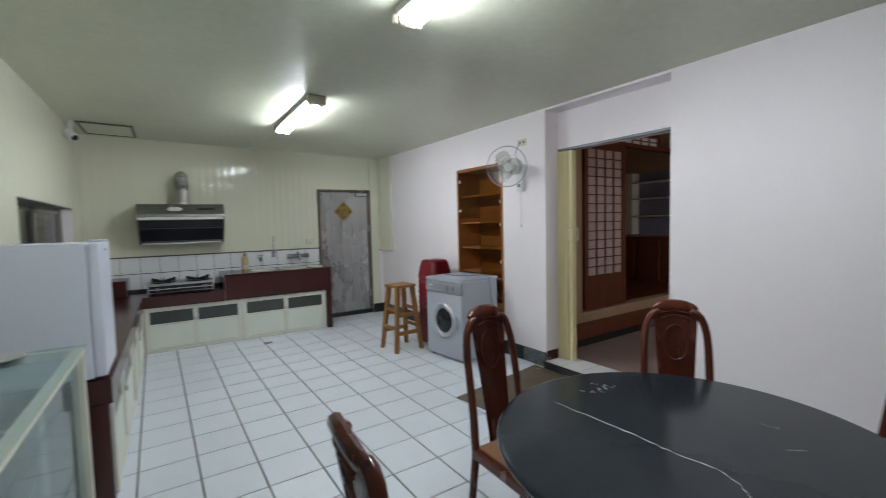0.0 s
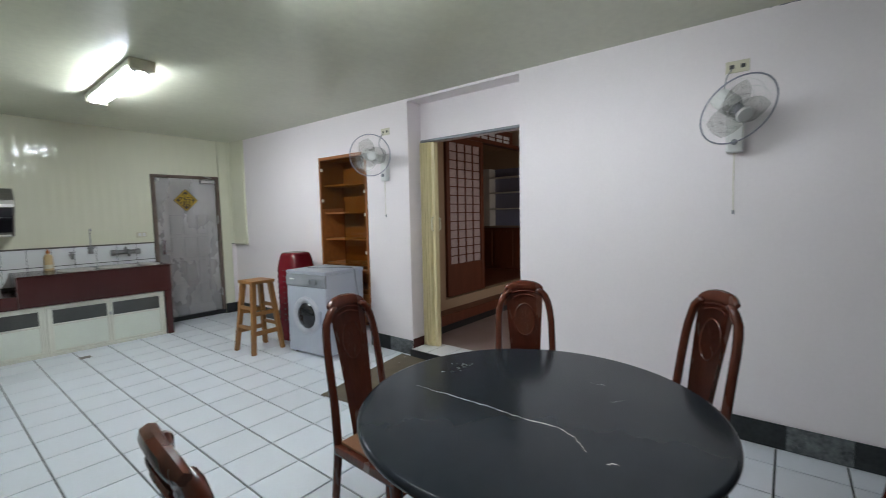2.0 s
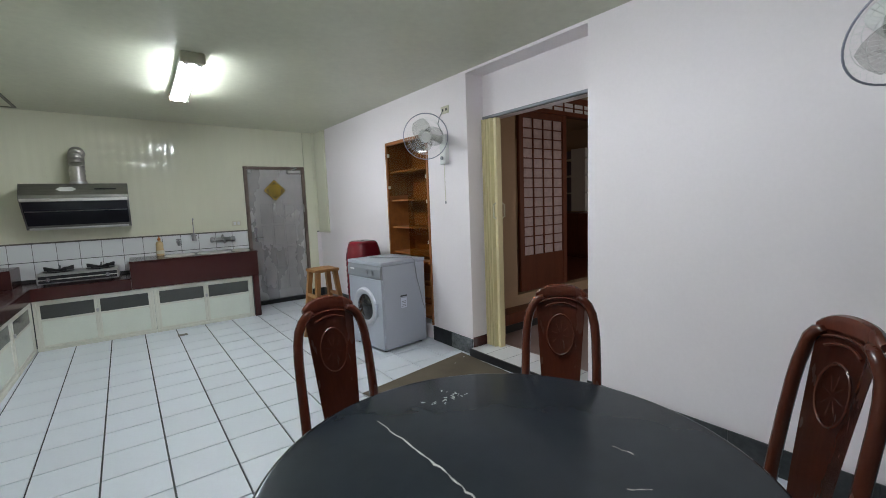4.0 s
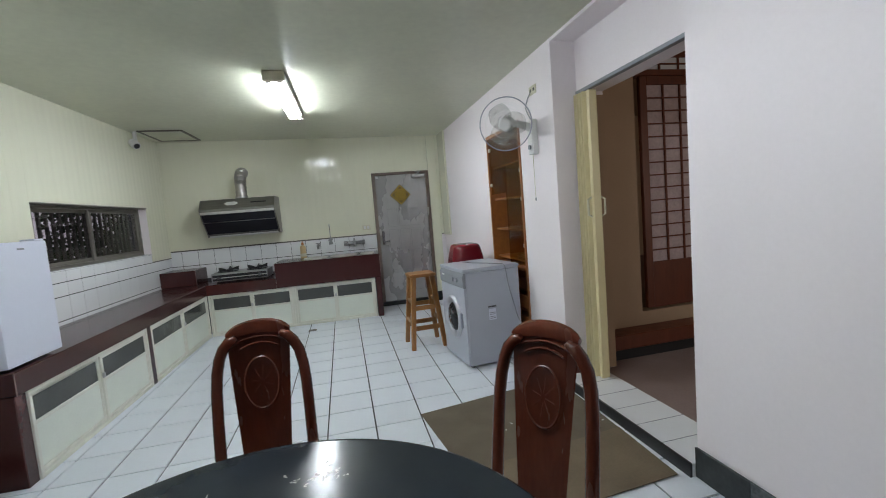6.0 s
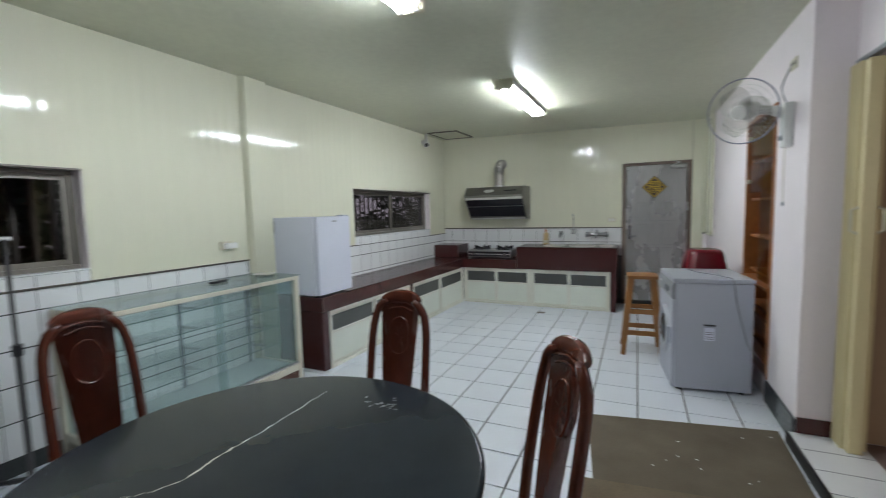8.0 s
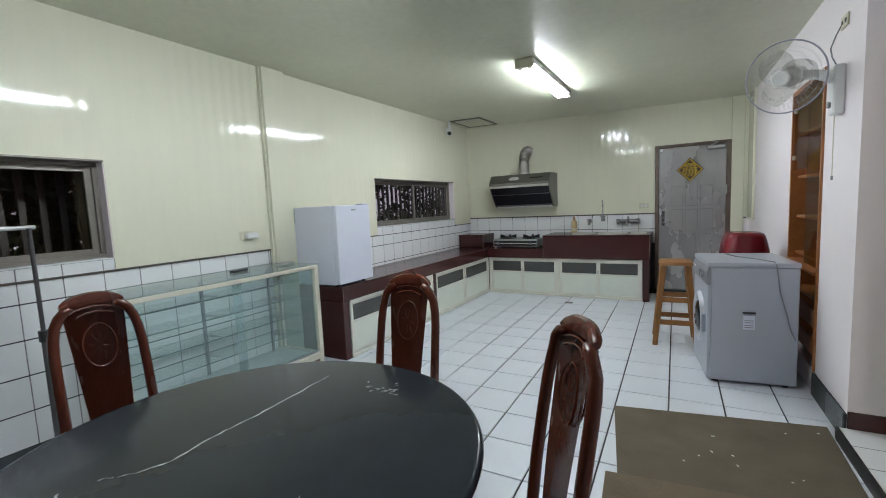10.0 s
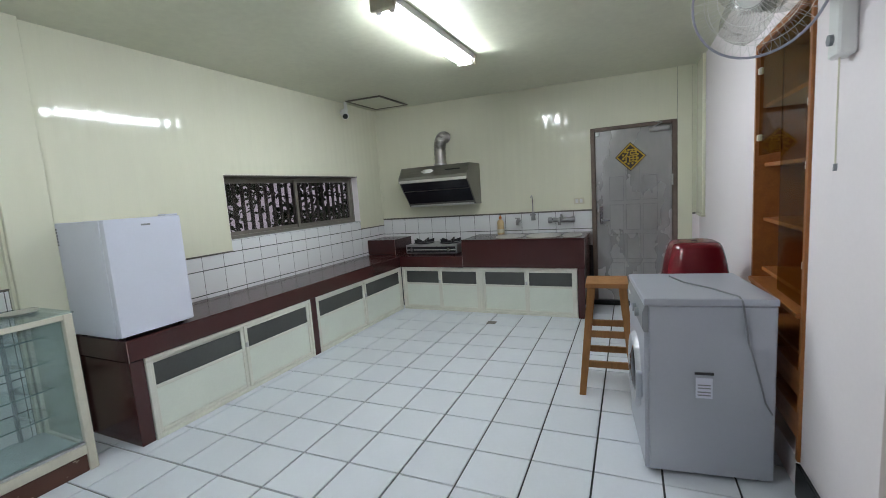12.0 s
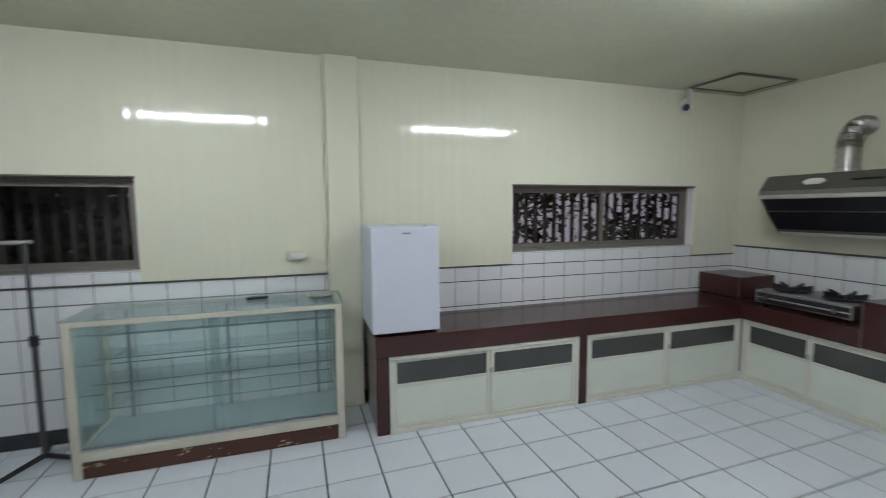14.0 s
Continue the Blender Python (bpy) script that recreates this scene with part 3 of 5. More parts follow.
lab = "cream painted low cabinet with smoked upper panes"
cabinet(pose(0.148, 3.061, 0, 0, 0, 90), None, 1.513, lab, "e")
cabinet(pose(0.148, 4.651, 0, 0, 0, 90), None, 1.63, lab, "e")
cabinet(pose(0.175, 6.305, 0), None, 1.085, lab, "s")
cabinet(pose(1.262, 6.30, 0), None, 1.125, lab, "s")

# ---------------------------------------------------------------- fridge
fr = thing("mini_fridge", "small white refrigerator standing on the worktop", "refrigerator", pose(-0.125, 3.19, 0.701))
part("body", box(-0.27, 0.235, -0.235, 0.235, 0.012, 0.745, 0.012, seg=2), M_APPL, fr)
fd = part("door", box(0.238, 0.29, -0.235, 0.235, 0.02, 0.745, 0.014, seg=2), M_APPL, fr)
part("hinge_cover", box(0.20, 0.285, 0.14, 0.225, 0.7455, 0.757, 0.004), M_APPL, fr)
part("badge", box(0.290, 0.293, -0.025, 0.03, 0.695, 0.706), M_GREY, fd)
for k in range(6):
    part("vent", box(-0.262, -0.235, -0.238, -0.2345, 0.60 + k * 0.02, 0.61 + k * 0.02), M_BLACK, fr)
for sx in (-0.22, 0.20):
    for sy in (-0.19, 0.19):
        part("foot", rod([(sx, sy, 0.0), (sx, sy, 0.013)], 0.018, seg=10), M_BLACK, fr)

# ---------------------------------------------------------------- display case
XC, Y0, Y1, HC = 0.100, 1.212, 2.760, 0.952
case = thing("display_case", "glass display counter with cream frame and worn wooden base", "display case", pose(0, 0, 0))
xb = XL + 0.03
part("base", box(xb, XC - 0.008, Y0 + 0.046, Y1 - 0.046, 0.0, 0.105, 0.004), M_PEEL, case, "worn dark wooden base with peeling paint")
for y in (Y0, Y1 - 0.045):
    part("post", box(XC - 0.045, XC, y, y + 0.045, 0.0, HC - 0.012, 0.004), M_FRAME, case)
    part("post", box(xb, xb + 0.04, y, y + 0.045, 0.0, HC - 0.012, 0.004), M_FRAME, case)
    part("end_rail", box(xb + 0.04, XC - 0.045, y + 0.005, y + 0.040, HC - 0.05, HC - 0.012, 0.003), M_FRAME, case)
    part("end_rail", box(xb + 0.04, XC - 0.045, y + 0.005, y + 0.040, 0.106, 0.16, 0.003), M_FRAME, case)
    g = part("end_pane", box(xb + 0.04, XC - 0.045, y + 0.020, y + 0.025, 0.16, HC - 0.05), M_GLASS, case)
    g.visible_shadow = False
part("top_rail", box(XC - 0.040, XC, Y0 + 0.045, Y1 - 0.045, HC - 0.045, HC - 0.012, 0.004), M_FRAME, case)
part("top_rail", box(xb, xb + 0.04, Y0 + 0.045, Y1 - 0.045, HC - 0.045, HC - 0.012, 0.004), M_FRAME, case)
part("bottom_rail", box(XC - 0.045, XC, Y0 + 0.045, Y1 - 0.045, 0.106, 0.165, 0.004), M_FRAME, case)
part("deck", box(xb, XC - 0.046, Y0 + 0.045, Y1 - 0.045, 0.106, 0.150), M_DECK, case)
part("track", box(XC - 0.040, XC - 0.005, Y0 + 0.046, Y1 - 0.046, 0.166, 0.180), M_STEEL, case)
top = part("top_pane", box(xb - 0.005, XC + 0.01, Y0 - 0.005, Y1 + 0.005, HC - 0.011, HC - 0.003, 0.002), M_GLASS, case)
top.visible_shadow = False
ym = (Y0 + Y1) / 2
for k, (a, b) in enumerate(((Y0 + 0.046, ym + 0.03), (ym - 0.03, Y1 - 0.046))):
    g = part("front_pane", box(XC - 0.018 - 0.012 * k, XC - 0.013 - 0.012 * k, a, b, 0.181, HC - 0.046), M_GLASS, case)
    g.visible_shadow = False
for y in (Y0 + 0.16, ym, Y1 - 0.16):
    part("shelf_upright", box(xb + 0.02, xb + 0.036, y - 0.010, y + 0.010, 0.151, HC - 0.05), M_RACK, case)
    for z in (0.33, 0.49, 0.65, 0.80):
        part("bracket", prism([(xb + 0.045, z - 0.03), (xb + 0.045, z - 0.001), (xb + 0.24, z - 0.001), (xb + 0.24, z - 0.008)], y - 0.003, y + 0.003, "y"), M_STEEL, case)
for z in (0.33, 0.49, 0.65, 0.80):
    g = part("glass_shelf", box(xb + 0.05, xb + 0.30, Y0 + 0.06, Y1 - 0.06, z, z + 0.005), M_SHELFGLASS, case)
    g.visible_shadow = False
    part("polished_edge", box(xb + 0.3005, xb + 0.304, Y0 + 0.06, Y1 - 0.06, z - 0.001, z + 0.006), M_GLASSEDGE, g, "dark green polished glass edge")

# ---------------------------------------------------------------- extractor hood, duct
hood = thing("range_hood", "stainless slanted range hood with dark filter, on the wall", "range hood", pose(0.64, YB - 0.014, 0))
w = 0.475
prof = [(0, 1.83), (-0.36, 1.83), (-0.46, 1.70), (-0.465, 1.64), (-0.44, 1.635), (-0.345, 1.50), (-0.235, 1.37), (-0.195, 1.318), (0, 1.31)]
part("body", prism(prof, -w + 0.006, w - 0.006, "x"), M_HOOD, hood)
for s in (-1, 1):
    part("side_panel", prism([(u - (0.004 if u < 0 else 0), v) for u, v in prof], s * w - 0.005, s * w + 0.005, "x"), M_HOOD, hood)
fl = part("filter", prism([(-0.436, 1.645), (-0.442, 1.627), (-0.352, 1.498), (-0.240, 1.362), (-0.232, 1.366), (-0.342, 1.504)], -w + 0.012, w - 0.012, "x"), M_FILTER, hood, "dark greasy filter panel")
part("bar", prism([(-0.372, 1.516), (-0.380, 1.524), (-0.366, 1.530), (-0.358, 1.520)], -w + 0.02, w - 0.02, "x"), M_STEEL, fl)
part("oil_tray", box(-w + 0.02, w - 0.02, -0.232, -0.190, 1.312, 1.338, 0.006), M_LIP, hood)
part("lip", box(-w + 0.004, w - 0.004, -0.476, -0.462, 1.628, 1.664, 0.006), M_LIP, hood)
part("label_plate", prism([(-0.09, 0.0), (-0.05, 0.03), (0.05, 0.03), (0.09, 0.0), (0.05, -0.03), (-0.05, -0.03)], -0.001, 0.002, "z"), M_WPLASTIC, hood).matrix_basis = pose(-0.08, -0.4135, 1.765, 52, 0, 0)
part("switch_plate", box(-0.10, 0.10, -0.008, 0.008, -0.001, 0.003), M_BLACK, hood).matrix_basis = pose(0.27, -0.4135, 1.765, 52, 0, 0)
duct = thing("exhaust_duct", "crinkled silver flexible exhaust duct into the wall", "duct", pose(0.66, YB, 0))
path = [(0, -0.22, 1.832), (0, -0.22, 2.02)] + [(0, -0.22 + 0.17 * (1 - math.cos(a)), 2.02 + 0.19 * math.sin(a)) for a in [math.pi / 2 * k / 6 for k in range(1, 7)]] + [(0, -0.012, 2.21)]
pts, rads = [], []
for p, q in zip(path, path[1:]):
    for k in range(6):
        f = k / 6
        pts.append([p[i] + (q[i] - p[i]) * f for i in range(3)])
        rads.append(0.072 + (0.006 if k % 2 else -0.002))
part("hose", rod(pts, rads, seg=20), M_FOIL, duct, smooth=True)
part("flange", rod([(0, -0.22, 1.831), (0, -0.22, 1.86)], 0.085, seg=24), M_STEEL, duct, smooth=True)

# ---------------------------------------------------------------- gas stove
st = thing("gas_stove", "two-burner steel gas stove on the worktop", "stove", pose(0.585, 6.56, 0.699))
part("body", box(-0.36, 0.36, -0.20, 0.20, 0.02, 0.135, 0.01, seg=2), M_STEEL, st)
part("front_panel", box(-0.345, 0.345, -0.206, -0.199, 0.035, 0.112, 0.003), M_BLACK, st)
part("front_rail", box(-0.35, 0.35, -0.212, -0.2065, 0.066, 0.078, 0.002), M_LIP, st)
for s in (-1, 1):
    b = part("burner", lathe([(0.0, 0.135), (0.06, 0.135), (0.06, 0.15), (0.035, 0.165), (0.0, 0.165)], 20), M_BLACK, st)
    b.matrix_basis = pose(s * 0.19, 0.0, 0)
    part("drip_ring", lathe([(0.085, 0.136), (0.135, 0.136), (0.140, 0.142), (0.132, 0.148), (0.088, 0.146)], 28), M_BLACK, st, "black enamel drip ring", smooth=True).matrix_basis = pose(s * 0.19, 0.0, 0)
    for k in range(5):
        c = part("pan_support", prism([(0.035, 0.150), (0.135, 0.150), (0.140, 0.195), (0.125, 0.195), (0.045, 0.172)], -0.006, 0.006, "y"), M_BLACK, st)
        c.matrix_basis = pose(s * 0.19, 0.0, 0, 0, 0, 18 + 72 * k)
    part("knob", rod([(s * 0.26, -0.205, 0.075), (s * 0.26, -0.235, 0.075)], 0.022, seg=14), M_CHROME, st, smooth=True)
    part("foot", rod([(s * 0.3, -0.15, 0.0), (s * 0.3, -0.15, 0.02)], 0.015, seg=8), M_BLACK, st)
    part("foot", rod([(s * 0.3, 0.15, 0.0), (s * 0.3, 0.15, 0.02)], 0.015, seg=8), M_BLACK, st)

# ---------------------------------------------------------------- sink and taps
sink = thing("kitchen_sink", "stainless steel triple-bowl sink set into the counter", "sink", pose(1.93, 6.54, 0.901))
for cx, rx, x0, x1 in BOWLS:
    bm = lathe([(0.240, 0.0), (0.239, 0.008), (0.232, 0.011), (0.226, 0.008)], 36)
    bm.transform(Matrix.Diagonal((rx / 0.24, 0.85, 1, 1)))
    # rim paler and bowl darker than their steel: shine and shade by colour
    part("rim", bm, M_LIP, sink, "rolled rim, coloured paler for its shine", smooth=True).matrix_basis = pose(cx - 1.93, -0.02, 0)
    bm = lathe([(0.2255, 0.0075), (0.216, -0.006), (0.204, -0.120), (0.172, -0.150), (0.0, -0.156)], 36)
    bm.transform(Matrix.Diagonal((rx / 0.24, 0.85, 1, 1)))
    bowl = part("bowl", bm, M_SINK, sink, smooth=True)
    bowl.matrix_basis = pose(cx - 1.93, -0.02, 0)
    part("drain", lathe([(0.0, -0.153), (0.03, -0.153), (0.035, -0.150), (0.038, -0.153)], 16), M_DARKSHADE, bowl, "dark drain opening")


def mixer(x):
    t = thing("wall_tap", "chrome wall-mounted mixer tap with two handles", "tap", pose(x, YB - 0.013, 1.055))
    part("body", rod([(-0.10, -0.05, 0), (0.10, -0.05, 0)], 0.028, seg=12), M_TAP, t, smooth=True)
    for s in (-0.10, 0.10):
        part("inlet", rod([(s, 0.0, 0), (s, -0.05, 0)], [0.03, 0.018], seg=12), M_TAP, t, smooth=True)
        part("handle", lathe([(0.0, -0.024), (0.034, -0.024), (0.040, 0.0), (0.034, 0.024), (0.0, 0.024)], 12), M_TAP, t, smooth=True).matrix_basis = pose(s * 1.35, -0.05, 0, 0, 90, 0)
    part("spout", rod([(0, -0.06, 0.0), (0, -0.10, 0.03), (0, -0.16, 0.03), (0, -0.20, -0.02), (0, -0.20, -0.05)], 0.015, seg=10), M_TAP, t, smooth=True)
    part("lever", rod([(0, -0.05, 0.02), (0, -0.06, 0.07)], [0.02, 0.012], seg=10), M_TAP, t, smooth=True)
    return t


mixer(2.15)
tap = thing("garden_tap", "small chrome wall tap", "tap", pose(1.61, YB - 0.013, 1.06))
part("body", rod([(0, 0, 0), (0, -0.07, 0), (0, -0.09, -0.01), (0, -0.095, -0.05)], [0.026, 0.022, 0.019, 0.018], seg=10), M_TAP, tap, smooth=True)
part("handle", rod([(-0.03, -0.06, 0.035), (0.03, -0.06, 0.035)], 0.008, seg=8), M_TAP, tap, smooth=True)
part("stem", rod([(0, -0.06, 0.01), (0, -0.06, 0.035)], 0.008, seg=8), M_TAP, tap)
filt = thing("filter_tap", "slim chrome swan-neck filter tap", "tap", pose(1.80, YB - 0.02, 1.06))
part("base", rod([(0, -0.012, 0.0), (0, -0.012, 0.10)], [0.03, 0.018], seg=12), M_TAP, filt, smooth=True)
part("spout", rod([(0, -0.02, 0.10), (0, -0.02, 0.26), (0, -0.035, 0.30), (0, -0.07, 0.31), (0, -0.11, 0.29)], 0.0055, seg=8), M_TAP, filt, smooth=True)
part("valve", rod([(-0.035, -0.02, 0.07), (0.035, -0.02, 0.07)], 0.010, seg=8), M_TAP, filt, smooth=True)
btl = thing("soap_bottle", "amber dish soap bottle with a white label", "bottle", pose(1.39, 6.80, 0.901) @ Matrix.Scale(1.18, 4))
part("body", lathe([(0.0, 0.0), (0.036, 0.0), (0.039, 0.01), (0.038, 0.06), (0.035, 0.09), (0.037, 0.125), (0.030, 0.150), (0.013, 0.160), (0.013, 0.168), (0.0, 0.168)], 16), shader("amber_soap", (0.62, 0.46, 0.24), 0.3), btl, smooth=True)
part("cap", lathe([(0.0, 0.169), (0.016, 0.169), (0.015, 0.190), (0.007, 0.195), (0.006, 0.212), (0.0, 0.212)], 12), shader("orange_cap", (0.5, 0.16, 0.03), 0.4), btl, smooth=True)
part("label", lathe([(0.0396, 0.02), (0.0388, 0.058)], 16), M_IVORY, btl, "pale printed label")
dr = thing("floor_drain", "small square dark floor drain", "drain", pose(1.50, 5.93, 0.0))
part("grate", box(-0.05, 0.05, -0.045, 0.045, -0.004, 0.003, 0.001), M_ALU, dr)

sw = thing("light_switch", "ivory double wall switch plate", "switch", pose(2.355, YB - 0.013, 1.27))
part("plate", box(-0.06, 0.06, -0.010, 0.0, -0.036, 0.036, 0.003), M_IVORY, sw)
for s in (-0.025, 0.025):
    part("rocker", box(s - 0.016, s + 0.016, -0.015, -0.0095, -0.022, 0.022, 0.002), M_WPLASTIC, sw)

# ---------------------------------------------------------------- back door
door = tagged(new("door_1"), "grey pressed-steel back door with panels, closed", "door", kind="structure")
yd = YB - 0.004
for s in ((2.502, 2.548, 0.04, 2.09), (3.342, 3.388, 0.04, 2.09), (2.548, 3.342, 2.05, 2.09)):
    part("frame_bar", box(s[0], s[1], yd - 0.03, yd + 0.06, s[2], s[3], 0.004), M_RUSTFRAME, door)
part("saddle", box(2.502, 3.388, yd - 0.035, yd + 0.06, 0.041, 0.07, 0.003), M_BLACK, door)
leaf = part("leaf", box(2.549, 3.341, yd - 0.006, yd + 0.034, 0.075, 2.049, 0.003), M_DOORSTEEL, door)
for i in range(3):
    for j in range(4):
        x0 = 2.70 + i * 0.175
        z0, z1 = ((0.22, 0.52), (0.57, 0.86), (0.91, 1.20), (1.25, 1.52 if i != 1 else 1.62))[j]
        # thin plate, darker than the door, in place of shade round the panel
        part("panel_groove", box(x0 - 0.003, x0 + 0.148, yd - 0.0085, yd - 0.0065, z0 - 0.003, z1 + 0.003), M_GROOVESHADE, leaf, "dark plate that paints the groove's shade")
        part("raised_panel", box(x0, x0 + 0.145, yd - 0.0125, yd - 0.0088, z0, z1, 0.0035), M_DOORSTEEL, leaf)
lock = part("lock_plate", box(2.585, 2.625, yd - 0.018, yd - 0.007, 0.98, 1.19, 0.004), M_CHROME, leaf)
part("lever", rod([(2.605, yd - 0.018, 1.03), (2.605, yd - 0.055, 1.03), (2.70, yd - 0.058, 1.03)], 0.010, seg=8), M_CHROME, leaf, smooth=True)
part("deadbolt", rod([(2.605, yd - 0.018, 1.16), (2.605, yd - 0.04, 1.16)], 0.022, seg=14), M_CHROME, leaf, smooth=True)
part("closer_body", box(3.12, 3.32, yd - 0.06, yd - 0.008, 1.985, 2.03, 0.008), M_STEEL, leaf)
part("closer_arm", rod([(3.16, yd - 0.05, 2.033), (3.24, yd - 0.14, 2.06), (3.18, yd - 0.035, 2.085)], 0.008, seg=8), M_STEEL, leaf)
part("bolt", box(2.56, 2.60, yd - 0.04, yd - 0.007, 2.0, 2.04, 0.004), M_STEEL, leaf)
for z in (0.35, 1.45):
    part("hinge", rod([(3.342, yd - 0.038, z - 0.06), (3.342, yd - 0.038, z + 0.06)], 0.009, seg=8), M_STEEL, leaf)

fu = thing("paper_charm", "gold and dark square paper charm hung on its corner", "decoration", pose(2.925, yd - 0.015, 1.735, 90, 45, 0))
part("sheet", box(-0.115, 0.115, -0.115, 0.115, -0.001, 0.001), M_REDPAPER, fu)
part("border", (lambda bm: [box(*s, 0.0011, 0.0026, bm=bm) for s in ((-0.108, 0.108, 0.092, 0.106), (-0.108, 0.108, -0.106, -0.092), (-0.108, -0.094, -0.091, 0.091), (0.094, 0.108, -0.091, 0.091))][-1])(bmesh.new()), M_GOLD, fu)
txt = bpy.data.curves.new("character", "FONT")
txt.body, txt.size, txt.align_x, txt.align_y, txt.extrude = "\u798f", 0.165, "CENTER", "CENTER", 0.0012
_t = bpy.data.objects.new("tmp_text", txt)
_me = bpy.data.meshes.new_from_object(_t)
bpy.data.objects.remove(_t)
_me.materials.append(M_GOLD)
ch = new("character", _me)
ch.parent = fu
ch.matrix_basis = pose(0, 0, 0.0035, 0, 0, 45)
for k in range(12):
    aa = 2 * math.pi * k / 12
    part("flourish", lathe([(0.0, 0.0012), (0.013, 0.0012), (0.009, 0.003), (0.0, 0.003)], 7), M_GOLD, fu).matrix_basis = pose(0.078 * math.cos(aa), 0.078 * math.sin(aa), 0)

# corner boxing and hanging panel on the right wall
fixed("wall_panel", box(3.531, XR - 0.031, YB - 0.034, YB - 0.001, 1.08, ZC - 0.001), M_PVC, "cream plastic panel in the corner", "panel")
fixed("wall_panel", box(3.531, XR - 0.001, YB - 0.014, YB - 0.001, 0.0, 1.062), M_WHITE, "white painted wall below the corner panel", "wall")
fixed("corner_trim", box(3.392, 3.53, YB - 0.035, YB - 0.001, 0.0, ZC - 0.001, 0.003), M_PVC, "narrow cream corner boxing", "trim")
fixed("wall_panel", box(XR - 0.03, XR - 0.001, 6.47, YB - 0.036, 1.08, ZC - 0.001, 0.004), M_PVC, "cream plastic wall panel above bare wall", "panel")
fixed("wall_panel_trim", box(XR - 0.040, XR - 0.001, 6.455, YB - 0.036, 1.062, 1.079, 0.003), M_FRAME, "bottom trim of the cream wall panel", "trim")
fixed("column_box", box(XL + 0.0005, XL + 0.060, 2.715, 2.955, 0.0, ZC - 0.001, 0.004), M_PVC, "cream boxed pipe column on the wall", "column")
fixed("cover_strip", box(XL + 0.0005, XL + 0.040, 2.698, 2.714, 0.0, ZC - 0.002, 0.003), M_PVC, "thin cover strip beside the boxed column", "trim")
fixed("corner_bead", box(XL + 0.0, XL + 0.02, YB - 0.03, YB - 0.012, 1.17, ZC - 0.002, 0.003), M_PVC, "cream corner bead", "trim")

# ---------------------------------------------------------------- built-in bookcase
bk = thing("built_in_bookcase", "built-in orange teak bookcase with brown glass doors, nearly empty", "bookcase", pose(XR, BK[0], BK[2]))
W, H, D = BK[1] - BK[0], BK[3] - BK[2], 0.355
for s in ((0, 0.03), (W - 0.03, W)):
    part("side", box(-0.012, D, s[0] + 0.001, s[1] - 0.001, 0.001, H - 0.001, 0.002), M_SHELFWOOD, bk)
part("top_board", box(-0.012, D, 0.03, W - 0.03, H - 0.035, H - 0.001, 0.002), M_SHELFWOOD, bk)
part("back_board", box(D - 0.015, D - 0.001, 0.03, W - 0.03, 0.0, H - 0.036), M_SHELFWOOD, bk)
for z in (0.05, 0.25, 0.45, 0.735, 1.03, 1.345, 1.675):
    part("shelf", box(0.035, D - 0.016, 0.031, W - 0.031, z - 0.01, z + 0.01, 0.002), M_SHELFWOOD, bk)
part("ledge", box(-0.03, 0.30, 0.02, W - 0.02, 0.66, 0.685, 0.003), M_SHELFWOOD, bk)
for k, (y0, y1) in enumerate(((0.032, W / 2 - 0.002), (W / 2 + 0.002, W - 0.032))):
    g = part("glass_door", box(0.006, 0.012, y0, y1, 0.70 if k == 0 else 1.40, H - 0.04), M_BROWNGLASS, bk, "brown glass door")
    g.visible_shadow = False
    for z in (((0.89, 1.32, 1.58, 1.87) if k == 0 else (1.50, 1.87))):
        yy = y0 + 0.012 if k == 0 else y1 - 0.012
        part("hinge", box(-0.006, 0.016, yy - 0.016, yy + 0.016, z - 0.018, z + 0.018, 0.004), M_IVORY, g)
for z in (0.14, 0.34):
    part("drawer_front", box(-0.004, 0.02, 0.035, W - 0.035, z - 0.05, z + 0.07, 0.003), M_SHELFWOOD, bk)

# ---------------------------------------------------------------- wall fans


M_RIM = shader("lilac_grey_rim", (0.33, 0.33, 0.40), 0.4)


